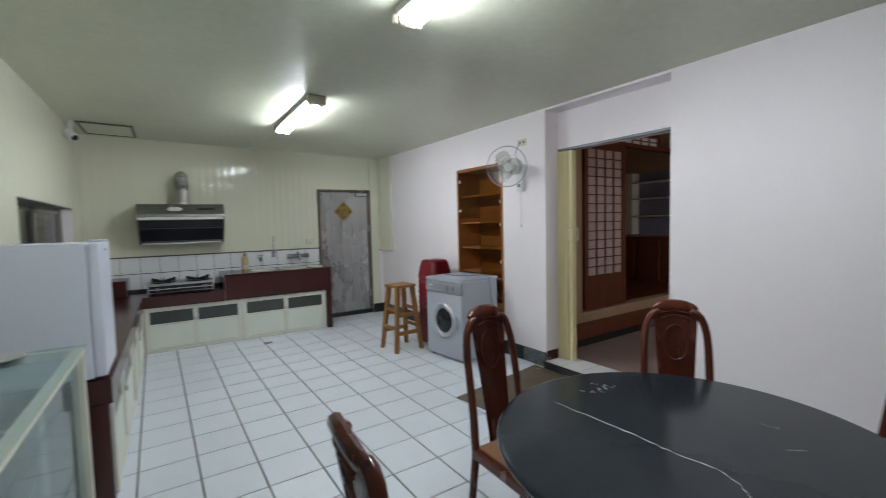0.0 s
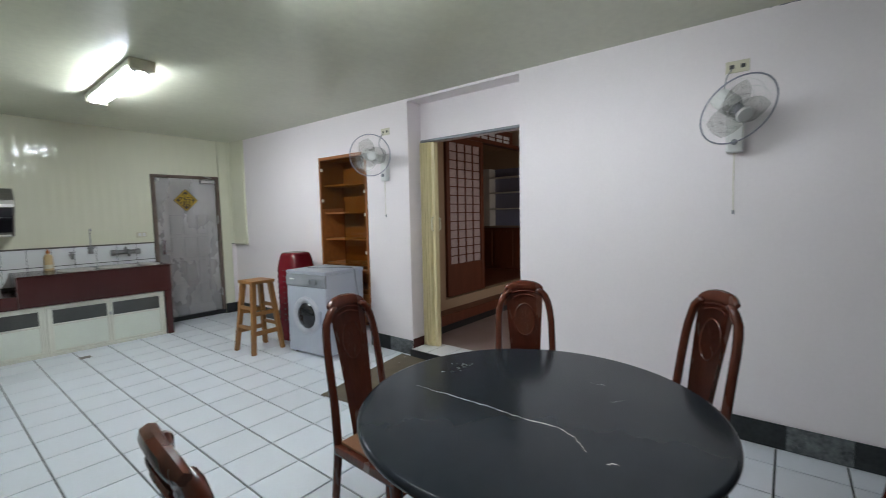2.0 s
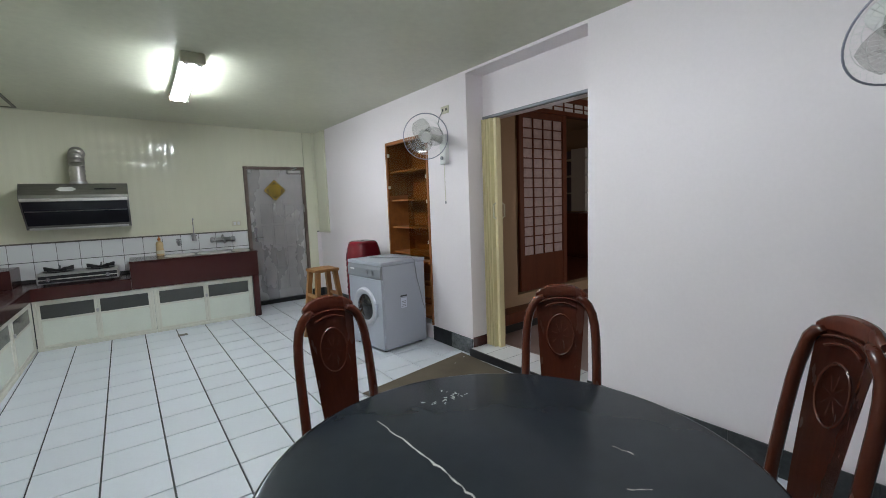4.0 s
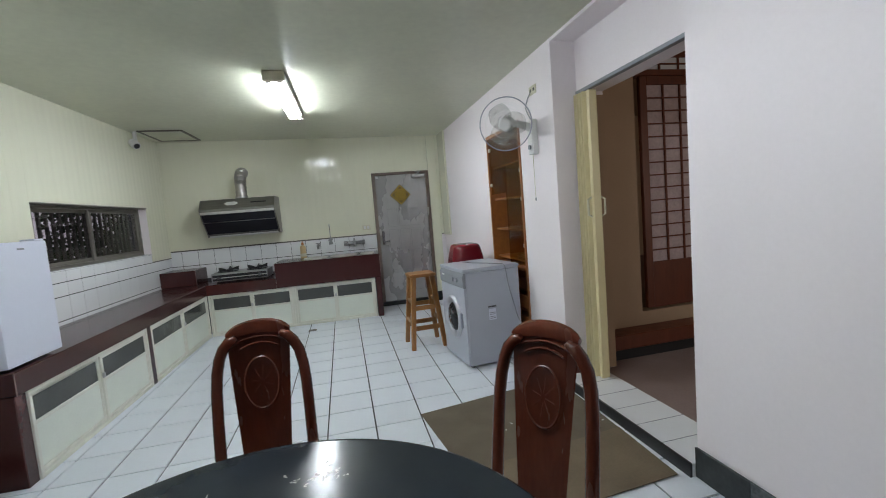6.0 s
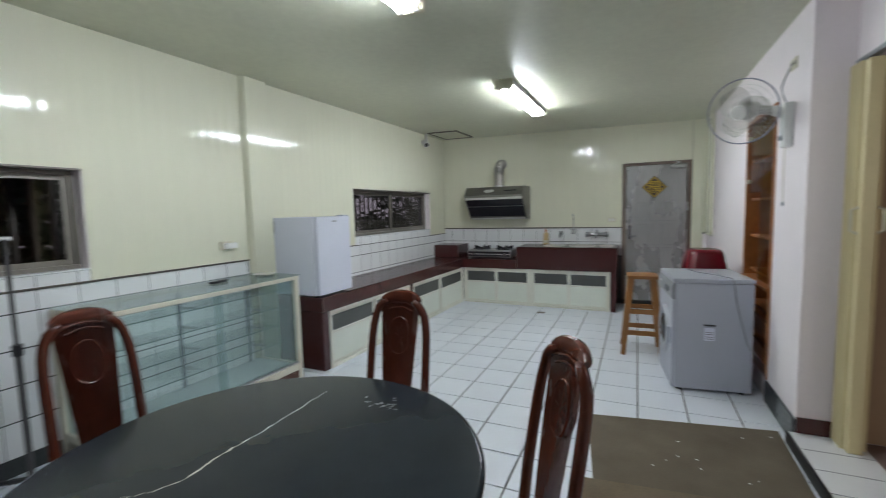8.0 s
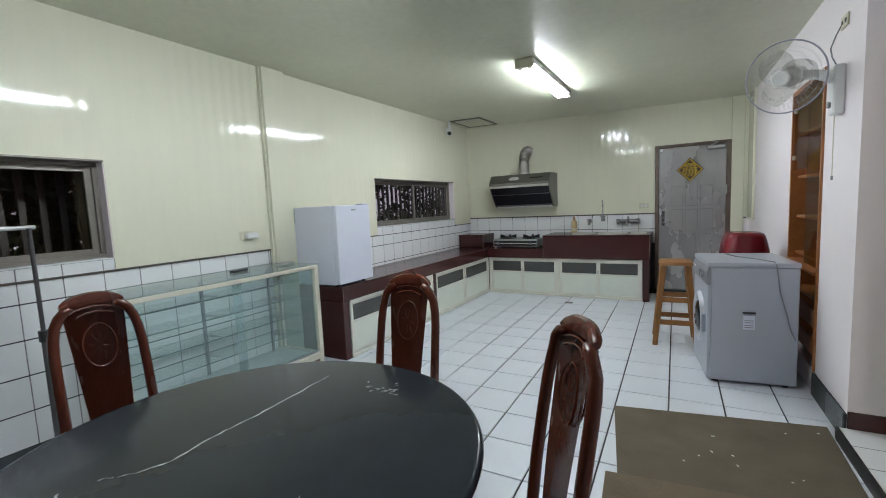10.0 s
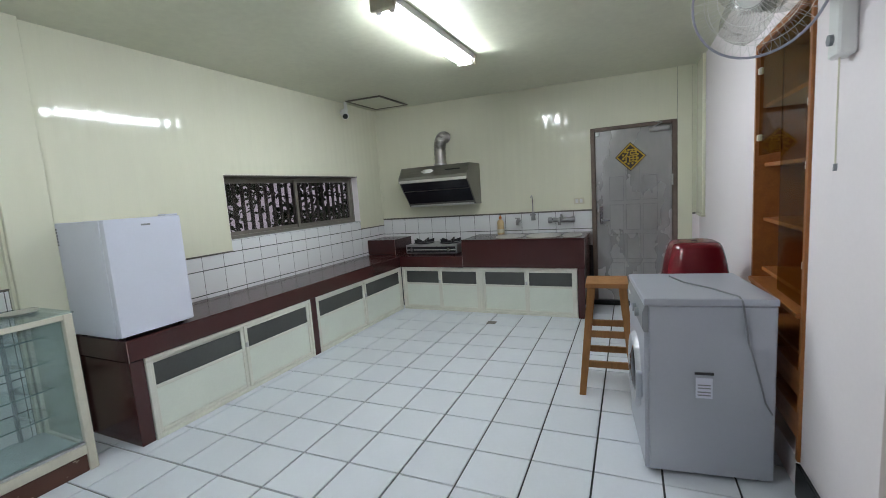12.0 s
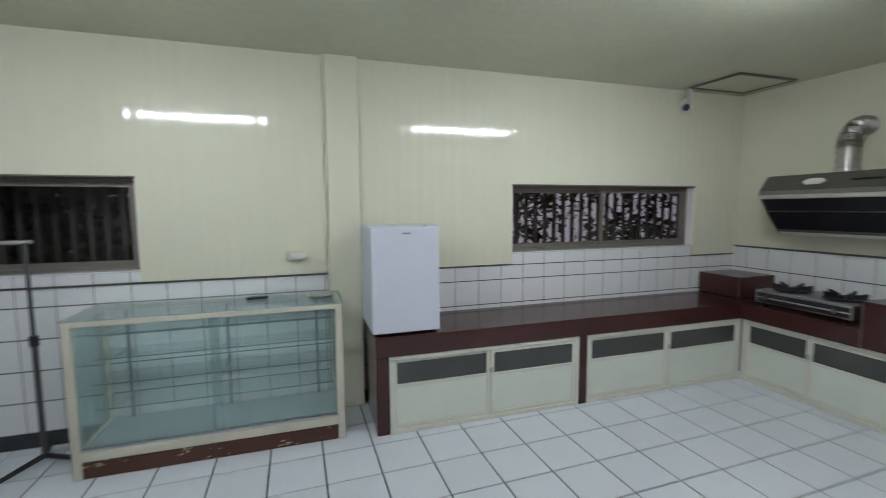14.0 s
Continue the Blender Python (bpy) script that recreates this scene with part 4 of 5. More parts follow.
def wall_fan(y, z, turn, tilt, group="wall fans"):
    """Wall fan: backplate, arm, motor, cage of wires, three clear blades, pull cord."""
    t = thing("wall_fan", "white wall-mounted fan with clear blades and wire cage, switched off", "fan", pose(XR, y, z), group)
    part("backplate", box(-0.055, -0.001, -0.045, 0.045, -0.20, 0.08, 0.02, seg=3), M_WPLASTIC, t, smooth=True)
    part("dial", rod([(-0.056, 0, -0.14), (-0.068, 0, -0.14)], 0.018, seg=12), M_GREY, t)
    part("arm", rod([(-0.05, 0, 0.02), (-0.13, 0.01, 0.05), (-0.21, 0.02, 0.06)], [0.035, 0.028, 0.03], seg=12), M_WPLASTIC, t, smooth=True)
    head = part("motor", rod([(0, 0, 0.10), (0, 0, 0.08), (0, 0, -0.03), (0, 0, -0.06)], [0.035, 0.055, 0.060, 0.03], seg=20), M_WPLASTIC, t, smooth=True)
    # the head's own z looks back along the shaft
    head.matrix_basis = pose(-0.235, 0.02, 0.06) @ pose(0, 0, 0, 0, 0, turn) @ pose(0, 0, 0, 0, 90 + tilt, 0)
    R = 0.203
    cage = bmesh.new()
    def ring(r, zz, rr=0.0022, n=36):
        rod([(r * math.cos(2 * math.pi * k / n), r * math.sin(2 * math.pi * k / n), zz) for k in range(n + 1)], rr, bm=cage, seg=5)
    ring(R, -0.10, 0.0012)
    for r, zz in ((0.05, -0.155), (0.10, -0.150), (0.15, -0.135), (0.05, -0.035), (0.12, -0.04), (0.165, -0.065)):
        ring(r, zz, 0.0009, 28)
    for k in range(44):
        a = 2 * math.pi * k / 44
        c, s = math.cos(a), math.sin(a)
        rod([(r * c, r * s, zz) for r, zz in ((0.04, -0.155), (0.11, -0.149), (0.17, -0.128), (R, -0.10))], 0.0006, bm=cage, seg=3)
        rod([(r * c, r * s, zz) for r, zz in ((0.04, -0.032), (0.12, -0.042), (0.18, -0.068), (R, -0.10))], 0.0006, bm=cage, seg=3)
    part("cage", cage, M_WPLASTIC, head)
    part("rim", rod([(R * math.cos(2 * math.pi * k / 40), R * math.sin(2 * math.pi * k / 40), -0.10) for k in range(41)], 0.0045, seg=7), M_RIM, head, "grey outer ring", smooth=True)
    part("badge", rod([(0, 0, -0.152), (0, 0, -0.162)], [0.045, 0.040], seg=24), M_WPLASTIC, head, smooth=True)
    part("hub", rod([(0, 0, -0.075), (0, 0, -0.12)], [0.035, 0.028], seg=16), M_GREY, head, smooth=True)
    for k in range(3):
        bl = bmesh.new()
        rows = []
        for i in range(9):
            f = i / 8
            r = 0.03 + 0.132 * f
            wd = 0.03 + 0.085 * math.sin(math.pi * min(1, 0.15 + 0.75 * f)) ** 0.8
            rows.append([bl.verts.new((r * math.cos(a), r * math.sin(a), -0.095 + 0.02 * u))
                         for u in (-1, -0.33, 0.33, 1) for a in [u * wd / max(r, 0.05) * 0.9 + 0.25 * f]])
        for p, q in zip(rows, rows[1:]):
            for j in range(3):
                bl.faces.new((p[j], p[j + 1], q[j + 1], q[j]))
        bmesh.ops.solidify(bl, geom=bl.faces[:], thickness=0.002)
        part("blade", bl, M_FANBLADE, head, "clear plastic blade", smooth=True).matrix_basis = pose(0, 0, 0, 0, 0, 120 * k + 20)
    part("pull_cord", rod([(-0.035, 0.0, -0.20), (-0.035, 0.0, -0.40), (-0.035, -0.004, -0.55)], 0.0026, seg=6), M_IVORY, t)
    part("cord_knob", rod([(-0.035, -0.004, -0.55), (-0.035, -0.004, -0.575)], 0.006, seg=8), M_GREY, t)
    part("power_cord", rod([(-0.03, 0.0, 0.07), (-0.05, 0.02, 0.13), (-0.05, 0.06, 0.19), (-0.03, 0.05, 0.26), (-0.015, 0.03, 0.30)], 0.004, seg=6), M_GREY, t)
    o = thing("wall_socket", "ivory wall socket plate above the fan", "socket", pose(XR, y, z + 0.315))
    part("plate", box(-0.010, -0.001, -0.06, 0.06, -0.035, 0.035, 0.003), M_IVORY, o)
    for s in (-0.028, 0.028):
        part("outlet", box(-0.013, -0.0095, s - 0.012, s + 0.012, -0.012, 0.012, 0.002), M_BLACK, o)
    return t


wall_fan(3.44, 2.02, 60, -12)
wall_fan(0.385, 2.0, 43, -36)

s2 = thing("plug_adapter", "white plug adapter in an ivory wall socket", "socket", pose(XL + 0.012, 2.466, 1.222))
part("plate", box(0.0, 0.010, -0.065, 0.055, -0.036, 0.036, 0.003), M_IVORY, s2)
part("plug", box(0.010, 0.055, -0.035, 0.075, -0.026, 0.022, 0.012, seg=2), M_WPLASTIC, s2, smooth=True)

# ---------------------------------------------------------------- clothes dryer
dry = thing("clothes_dryer", "grey front-loading clothes dryer with a round porthole door", "dryer", pose(3.045, 3.708, 0, 0, 0, 7.5))
DW, DD, DH = 0.60, 0.545, 0.90      # along the front, front to back, height
part("body", box(0.02, DD, 0, DW, 0.025, DH - 0.035, 0.006), M_GREYMETAL, dry)
part("top", box(-0.002, DD + 0.004, -0.006, DW + 0.006, DH - 0.034, DH, 0.012, seg=2), M_GREYMETAL, dry)
part("front", box(0.0, 0.0195, 0.002, DW - 0.002, 0.03, DH - 0.17, 0.004), M_GREYMETAL, dry)
ctl = part("control_panel", prism([(0.0195, 0.732), (0.0, 0.732), (-0.008, 0.75), (-0.008, 0.83), (0.004, 0.863), (0.0195, 0.863)], 0.002, DW - 0.002, "y"), M_GREY, dry, "darker grey control panel")
for z in (0.14, 0.23):
    part("knob", rod([(-0.008, z, 0.795), (-0.026, z, 0.795)], 0.022, seg=16), M_GREY, ctl, smooth=True)
part("badge", box(-0.0105, -0.0085, DW - 0.13, DW - 0.06, 0.805, 0.82), M_WPLASTIC, ctl)
ring = lathe([(0.135, -0.012), (0.145, 0.010), (0.160, 0.022), (0.185, 0.022), (0.200, 0.008), (0.205, -0.012)], 40)
M_RING = shader("satin_silver_ring", (0.50, 0.51, 0.55), 0.36, metal=0.35, var=0.1)
rg = part("porthole_ring", ring, M_RING, dry, "silver porthole ring", smooth=True)
rg.matrix_basis = pose(-0.002, DW / 2, 0.43, 0, -90, 0)
gl = part("porthole_glass", lathe([(0.0, 0.035), (0.07, 0.030), (0.12, 0.015), (0.136, -0.005)], 32), shader("dark_porthole", (0.012, 0.012, 0.014), 0.06), rg, "dark domed glass", smooth=True)
part("door_handle", box(-0.03, -0.0, 0.07, 0.10, 0.36, 0.50, 0.006), M_GREYMETAL, dry)
part("sticker", box(0.22, 0.29, -0.008, -0.0065, 0.42, 0.52), M_APPL, dry, "pale paper label")
for z in (0.485, 0.47, 0.45, 0.435):
    part("print_line", box(0.228, 0.282, -0.0086, -0.0081, z - 0.003, z + 0.003), M_GREY, dry)
part("side_grip", box(0.215, 0.295, -0.009, -0.0065, 0.535, 0.548), M_BLACK, dry)
for x in (0.06, DD - 0.05):
    for y in (0.06, DW - 0.06):
        part("foot", rod([(x, y, 0.0), (x, y, 0.026)], 0.022, seg=10), M_BLACK, dry)
cord = thing("power_cable", "grey power cable lying over the dryer", "cable")
mm = pose(3.045, 3.708, 0, 0, 0, 7.5)
pp = [(0.20, 0.50, DH + 0.006), (0.24, 0.34, DH + 0.005), (0.33, 0.20, DH + 0.005), (0.37, 0.10, DH + 0.005), (0.40, 0.02, DH + 0.006),
      (0.405, -0.012, DH - 0.01), (0.43, -0.012, 0.70), (0.47, -0.012, 0.55), (0.50, -0.012, 0.42), (0.53, -0.005, 0.36)]
part("wire", rod([mm @ Vector(p) for p in pp], 0.0045, seg=6), M_GREY, cord, smooth=True)

# ---------------------------------------------------------------- wooden stool, stack of plastic stools
ws = thing("wooden_stool", "tall honey-coloured wooden stool with splayed legs", "stool", pose(2.81, 4.665, 0, 0, 0, 4))
part("seat", box(-0.138, 0.138, -0.138, 0.138, 0.752, 0.785, 0.008, seg=2), M_STOOLWOOD, ws)
legs = {}
for sx in (-1, 1):
    for sy in (-1, 1):
        t = bmesh.new()
        lo, hi = Vector((sx * 0.172, sy * 0.172, 0)), Vector((sx * 0.100, sy * 0.100, 0.751))
        vs = []
        for c, r in ((lo, 0.022), (hi, 0.026)):
            vs.append([t.verts.new(c + Vector((r * i, r * j, 0))) for i, j in ((-1, -1), (1, -1), (1, 1), (-1, 1))])
        t.faces.new(vs[0][::-1])
        t.faces.new(vs[1])
        for k in range(4):
            t.faces.new((vs[0][k], vs[0][(k + 1) % 4], vs[1][(k + 1) % 4], vs[1][k]))
        bmesh.ops.bevel(t, geom=t.edges[:], offset=0.004, segments=1, affect="EDGES")
        part("leg", t, M_STOOLWOOD, ws)
for z in (0.22, 0.43):
    e = 0.172 - 0.072 * z / 0.75
    f = 0.172 - 0.072 * z / 0.75
    for s in (-1, 1):
        part("rung", box(-e + 0.018, e - 0.018, s * f - 0.011, s * f + 0.011, z - 0.024, z + 0.022, 0.003), M_STOOLWOOD, ws)
        part("rung", box(s * e - 0.011, s * e + 0.011, -f + 0.018, f - 0.018, z + 0.040, z + 0.078, 0.003), M_STOOLWOOD, ws)



def soft_square(profile, seg=36, power=3.2):
    """A rounded-square shell from (half width, height) pairs."""
    bm = bmesh.new()
    rings = []
    for h, z in profile:
        ring = []
        for k in range(seg):
            a = 2 * math.pi * k / seg
            c, s = math.cos(a), math.sin(a)
            r = h / (abs(c) ** power + abs(s) ** power) ** (1 / power)
            ring.append(bm.verts.new((r * c, r * s, z)))
        rings.append(ring)
    for p, q in zip(rings, rings[1:]):
        for k in range(seg):
            bm.faces.new((p[k], p[(k + 1) % seg], q[(k + 1) % seg], q[k]))
    bm.faces.new(rings[0])
    bm.faces.new(rings[-1][::-1])
    return bm


# the stools' red darkened, as the shade within their slots
M_SLOT = shader("slot_shade_red", (0.05, 0.004, 0.006), 0.5)
for k in range(10):
    rs = thing("plastic_stool", "dark red plastic stool in a tall stack", "stool", pose(3.35, 4.745, 0.0655 * k, 0, 0, 7), "stacked red stools")
    part("seat", soft_square([(0.03, 0.453), (0.095, 0.455), (0.116, 0.452), (0.131, 0.444), (0.140, 0.432), (0.146, 0.4200)], 40, 4.2), M_RED, rs, smooth=True)
    sides = [(0.146, 0.4195), (0.159, 0.37), (0.171, 0.31), (0.178, 0.26), (0.180, 0.236), (0.1825, 0.233), (0.183, 0.222)]
    part("skirt", soft_square(sides + ([(0.184, 0.18), (0.188, 0.0)] if k == 0 else []), 40, 4.2), M_RED, rs, smooth=True)
    part("finger_hole", rod([(0, 0, 0.4535), (0, 0, 0.4565)], 0.018, seg=14), M_BLACK, rs)
    for q in range(4):
        part("slot", box(-0.016, 0.016, -0.1825, -0.170, 0.242, 0.254, 0.003), M_SLOT, rs, "slot drawn as a darkened red bar").matrix_basis = pose(0, 0, 0, 0, 0, 90 * q)

# ---------------------------------------------------------------- dining table
TX, TY, TR, TH = 1.896, 0.767, 0.625, 0.782
tb = thing("round_table", "round dining table with a glossy black marble top", "table", pose(TX, TY, 0))
top = part("tabletop", lathe([(0.0, TH - 0.035), (TR - 0.03, TH - 0.035), (TR - 0.006, TH - 0.030), (TR, TH - 0.020), (TR, TH - 0.010), (TR - 0.006, TH - 0.002), (TR - 0.012, TH - 0.0002), (TR - 0.014, TH), (TR - 0.02, TH), (0.0, TH)], 96), M_MARBLE, tb, "black marble top with white veins", smooth=True)


def vein(pts, width, seed):
    """A thin uneven inlay along the points."""
    rnd = random.Random(seed)
    bm = bmesh.new()
    fine = []
    for p, q in zip(pts, pts[1:]):
        for k in range(7):
            f = k / 7
            fine.append((p[0] + (q[0] - p[0]) * f + rnd.uniform(-0.004, 0.004), p[1] + (q[1] - p[1]) * f + rnd.uniform(-0.004, 0.004)))
    prev = None
    for i, (x, y) in enumerate(fine):
        w = width * rnd.uniform(0.15, 1.0) * (0.4 + 0.6 * math.sin(math.pi * (i + 0.5) / len(fine)))
        pr = [bm.verts.new((x - w, y - w * 0.5, TH + 0.0006)), bm.verts.new((x + w, y + w * 0.5, TH + 0.0006))]
        if prev:
            bm.faces.new((prev[0], prev[1], pr[1], pr[0]))
        prev = pr
    return part("vein", bm, M_VEIN, top, "white marble vein")


part("apron", lathe([(0.50, TH - 0.10), (0.52, TH - 0.036), (0.46, TH - 0.036), (0.46, TH - 0.10)], 48), M_CHAIR, tb)
part("column", lathe([(0.0, 0.16), (0.09, 0.16), (0.10, 0.22), (0.065, 0.30), (0.06, 0.5), (0.10, 0.60), (0.14, 0.655), (0.0, 0.655)], 24), M_CHAIR, tb, smooth=True)
for k in range(4):
    a = math.pi / 4 + k * math.pi / 2
    part("foot", rod([(0.05 * math.cos(a), 0.05 * math.sin(a), 0.22), (0.25 * math.cos(a), 0.25 * math.sin(a), 0.13), (0.42 * math.cos(a), 0.42 * math.sin(a), 0.03)], [0.05, 0.04, 0.03], seg=8), M_CHAIR, tb, smooth=True)

# ---------------------------------------------------------------- dining chairs


def dining_chair(m):
    """Chair with arched back posts, a vase-shaped splat with an oval carving, and a rattan seat; it faces +y."""
    t = thing("dining_chair", "dark red-brown lacquered dining chair with carved splat back", "chair", m, "chairs round the table")
    part("seat_frame", prism([(-0.175, -0.19), (0.175, -0.19), (0.20, 0.20), (0.11, 0.225), (-0.11, 0.225), (-0.20, 0.20)], 0.405, 0.445, "z", 0.008), M_CHAIR, t)
    part("seat", prism([(-0.15, -0.165), (0.15, -0.165), (0.172, 0.175), (0.09, 0.195), (-0.09, 0.195), (-0.172, 0.175)], 0.446, 0.460, "z", 0.005), M_RATTAN, t, "woven rattan seat")

    def back_y(z):
        return -0.185 - 0.10 * ((z - 0.44) / 0.63) ** 1.2 if z > 0.44 else -0.185
    for s in (-1, 1):
        prof = [(0.172, 0.0), (0.164, 0.20), (0.152, 0.42), (0.147, 0.60), (0.146, 0.75), (0.144, 0.85), (0.139, 0.91), (0.129, 0.958), (0.113, 0.993), (0.094, 1.014), (0.076, 1.020), (0.068, 1.016)]
        part("back_post", rod([(s * x, back_y(z) + (-0.03 * (1 - z / 0.42) if z < 0.42 else 0) + (0.006 if z > 0.99 else 0), z) for x, z in prof],
                              [0.016, 0.018, 0.0195, 0.019, 0.0185, 0.0185, 0.0185, 0.0185, 0.0185, 0.018, 0.015, 0.007], seg=12), M_CHAIR, t, smooth=True)
        part("leg", rod([(s * 0.172, 0.19, 0.0), (s * 0.172, 0.19, 0.25), (s * 0.172, 0.185, 0.405)], [0.016, 0.020, 0.026], seg=10), M_CHAIR, t, smooth=True)
        part("stretcher", rod([(s * 0.171, back_y(0) - 0.018, 0.17), (s * 0.172, 0.185, 0.17)], 0.011, seg=8), M_CHAIR, t)
    part("stretcher", rod([(-0.171, 0.0, 0.17), (0.171, 0.0, 0.17)], 0.011, seg=8), M_CHAIR, t)
    sp = bmesh.new()
    rows = []
    for i in range(15):
        z = 0.44 + (1.035 - 0.44) * i / 14
        wd = 0.066 + 0.038 * ((z - 0.44) / 0.595) ** 1.1 - 0.030 * max(0.0, (z - 0.985) / 0.05) ** 2
        rows.append([sp.verts.new((u * wd, back_y(z) + 0.012 * (1 - u * u) * -1, z)) for u in (-1, -0.6, -0.2, 0.2, 0.6, 1)])
    for p, q in zip(rows, rows[1:]):
        for j in range(5):
            sp.faces.new((p[j], p[j + 1], q[j + 1], q[j]))
    bmesh.ops.solidify(sp, geom=sp.faces[:], thickness=0.016)
    spl = part("splat", sp, M_CHAIR, t, smooth=True)
    for ys in (0.004, -0.023):
        pts = [(0.055 * math.cos(a), back_y(0.87 + 0.085 * math.sin(a)) + ys - 0.010 * (1 - 0.4 * math.cos(a) ** 2) + 0.004, 0.865 + 0.085 * math.sin(a)) for a in [2 * math.pi * k / 28 for k in range(29)]]
        part("oval_carving", rod(pts, 0.0034, seg=5), M_CHAIR, spl, smooth=True)
        for k in range(8):
            a = math.pi * k / 4 + 0.2
            yb = ys - 0.006
            part("carved_ray", rod([(r * 0.62 * math.cos(a), back_y(0.865 + r * math.sin(a)) + yb, 0.865 + r * math.sin(a)) for r in (0.012, 0.035, 0.058)], [0.0006, 0.0014, 0.0006], seg=5), M_CHAIR, spl, smooth=True)
    cr = bmesh.new()
    rows = []
    for i in range(17):
        u = -1 + 2 * i / 16
        zt = 1.076 - 0.022 * u * u - 0.012 * abs(u) ** 6
        zb = 1.030 - 0.012 * u * u + 0.006 * abs(u) ** 6
        yo = -0.010 * (1 - u * u)
        rows.append([cr.verts.new((u * 0.104, back_y(zz) + yo + yy * (1 - 0.35 * abs(u) ** 8), zz)) for zz, yy in
                     ((zb, -0.020), (zb - 0.004, -0.008), (zb, 0.006), (zb + 0.6 * (zt - zb), 0.012), (zt - 0.004, 0.008), (zt, -0.004), (zt - 0.006, -0.018), (zb + 0.5 * (zt - zb), -0.024))])
    for p, q in zip(rows, rows[1:]):
        for j in range(8):
            cr.faces.new((p[j], p[(j + 1) % 8], q[(j + 1) % 8], q[j]))
    cr.faces.new(rows[0])
    cr.faces.new(rows[-1][::-1])
    crest = part("crest_rail", cr, M_CHAIR, t, smooth=True)
    for z0, wd in ((0.985, 0.060), (1.005, 0.078)):
        for yo in (0.001, -0.024):
            part("crest_bead", rod([(u * wd, back_y(z0) - 0.011 * (1 - u * u) + yo + 0.002, z0 + 0.014 * (1 - u * u)) for u in [-1 + k / 4 for k in range(9)]], 0.0042, seg=6), M_CHAIR, crest, smooth=True)
    return t


def chair_pose(bx, by, aim=None, tall=1.016):
    """Pose of a chair whose crest stands over (bx, by) and which faces the table's middle."""
    ax, ay = aim or (TX, TY)
    d = Vector((ax - bx, ay - by)).normalized()
    o = Vector((bx, by)) + d * 0.290
    return pose(o.x, o.y, 0, 0, 0, math.degrees(math.atan2(-d.x, d.y))) @ Matrix.Scale(tall, 4)


first = dining_chair(chair_pose(1.793, 1.708, (1.83, 0.75)))
for bx, by, aim, tall in ((2.668, 1.240, (1.87, 0.642), 0.990), (0.778, 0.862, None, 1.016), (2.715, 0.315, (1.99, 0.98), 1.016), (1.675, -0.165, (1.74, 0.75), 1.005)):
    copy_thing(first, chair_pose(bx, by, aim, tall))

# ---------------------------------------------------------------- mats on the floor
mat1 = thing("floor_mat", "worn olive-brown floor mat before the doorway", "mat")
part("sheet", prism([(2.495, 3.03), (3.635, 3.245), (3.635, 2.37), (2.62, 2.24)], 0.0015, 0.0065, "z"), M_CARPET, mat1)
mat2 = thing("floor_mat", "tan floor mat lying beside the olive mat", "mat")
part("sheet", prism([(2.56, 2.26), (3.635, 2.40), (3.63, 1.90), (2.60, 1.80)], 0.0070, 0.0105, "z"), M_CARPET2, mat2)

# ---------------------------------------------------------------- steel rack with ladder by the right wall
rk = thing("steel_rack", "heavy grey steel storage rack with wooden shelves", "rack", pose(3.142, -0.755, 0, 0, 0, 195))
for x in (0.0, 1.35):
    for y in (0.0, 0.56):
        p = part("post", box(x - 0.10, x - 0.0035, y - 0.06, y, 0.0, 2.62, 0.004), M_RACK, rk)
        # strip on the side turned from the tubes, its shade put into the colour
        part("web", box(x - 0.003, x, y - 0.0585, y - 0.001, 0.0, 2.62), M_DARKSHADE, p, "side of the post, coloured darker for its shade")
        part("foot_gusset", prism([(x - 0.33, 0.0), (x - 0.101, 0.0), (x - 0.101, 0.42), (x - 0.13, 0.42)], y - 0.060, y - 0.050, "y"), M_RACK, p)
for z in (0.70, 1.645):
    for y in (-0.012, 0.53):
        part("beam", box(0.001, 1.249, y, y + 0.03, z - 0.14, z, 0.004), M_RACK, rk)
    part("board", box(-0.10, 1.35, 0.001, 0.50, z + 0.001, z + 0.024, 0.002), M_DARKWOOD, rk)
part("brace", prism([(0.001, 0.10), (0.001, 0.20), (0.17, 0.559), (0.24, 0.559)], -0.010, 0.012, "y"), M_RACK, rk)

ld = thing("step_ladder", "aluminium step ladder leaning upright beside the rack", "ladder", pose(3.50, -0.66, 0.02, 19, 0, 0))
for s in (-0.15, 0.15):
    part("rail", box(s - 0.012, s + 0.012, -0.04, 0.04, 0.0, 1.72, 0.003), M_LADDER, ld)
for k in range(6):
    part("step", box(-0.137, 0.137, -0.045, 0.045, 0.20 + 0.28 * k, 0.225 + 0.28 * k, 0.003), M_LADDER, ld)
rl = thing("paper_roll", "white rolled sheet lying on the rack shelf", "roll", pose(3.142, -0.755, 0.7245, 0, 0, 195))
part("roll", rod([(0.0, 0.20, 0.05), (0.60, 0.16, 0.05)], 0.05, seg=18), M_WPLASTIC, rl, smooth=True)
# dark disc painted for the shade inside the roll
part("hollow", rod([(-0.0015, 0.20, 0.05), (-0.0005, 0.20, 0.05)], 0.028, seg=14), M_DARKSHADE, rl)

# stand beside the window
gs = thing("metal_stand", "grey T-shaped metal stand on splayed feet", "stand", pose(-0.15, 0.97, 0))
part("pole", rod([(0, 0, 0.06), (0, 0, 0.78)], 0.016, seg=10), M_DARKSHADE, gs, smooth=True)
part("upper_pole", rod([(0, 0, 0.78), (0, 0, 1.38)], 0.011, seg=10), M_DARKSHADE, gs, smooth=True)
part("collar", rod([(0, 0, 0.76), (0, 0, 0.82)], 0.024, seg=10), M_BLACK, gs)
part("crossbar", rod([(0.02, -0.26, 1.385), (-0.02, 0.03, 1.385)], 0.012, seg=8), M_STEEL, gs)
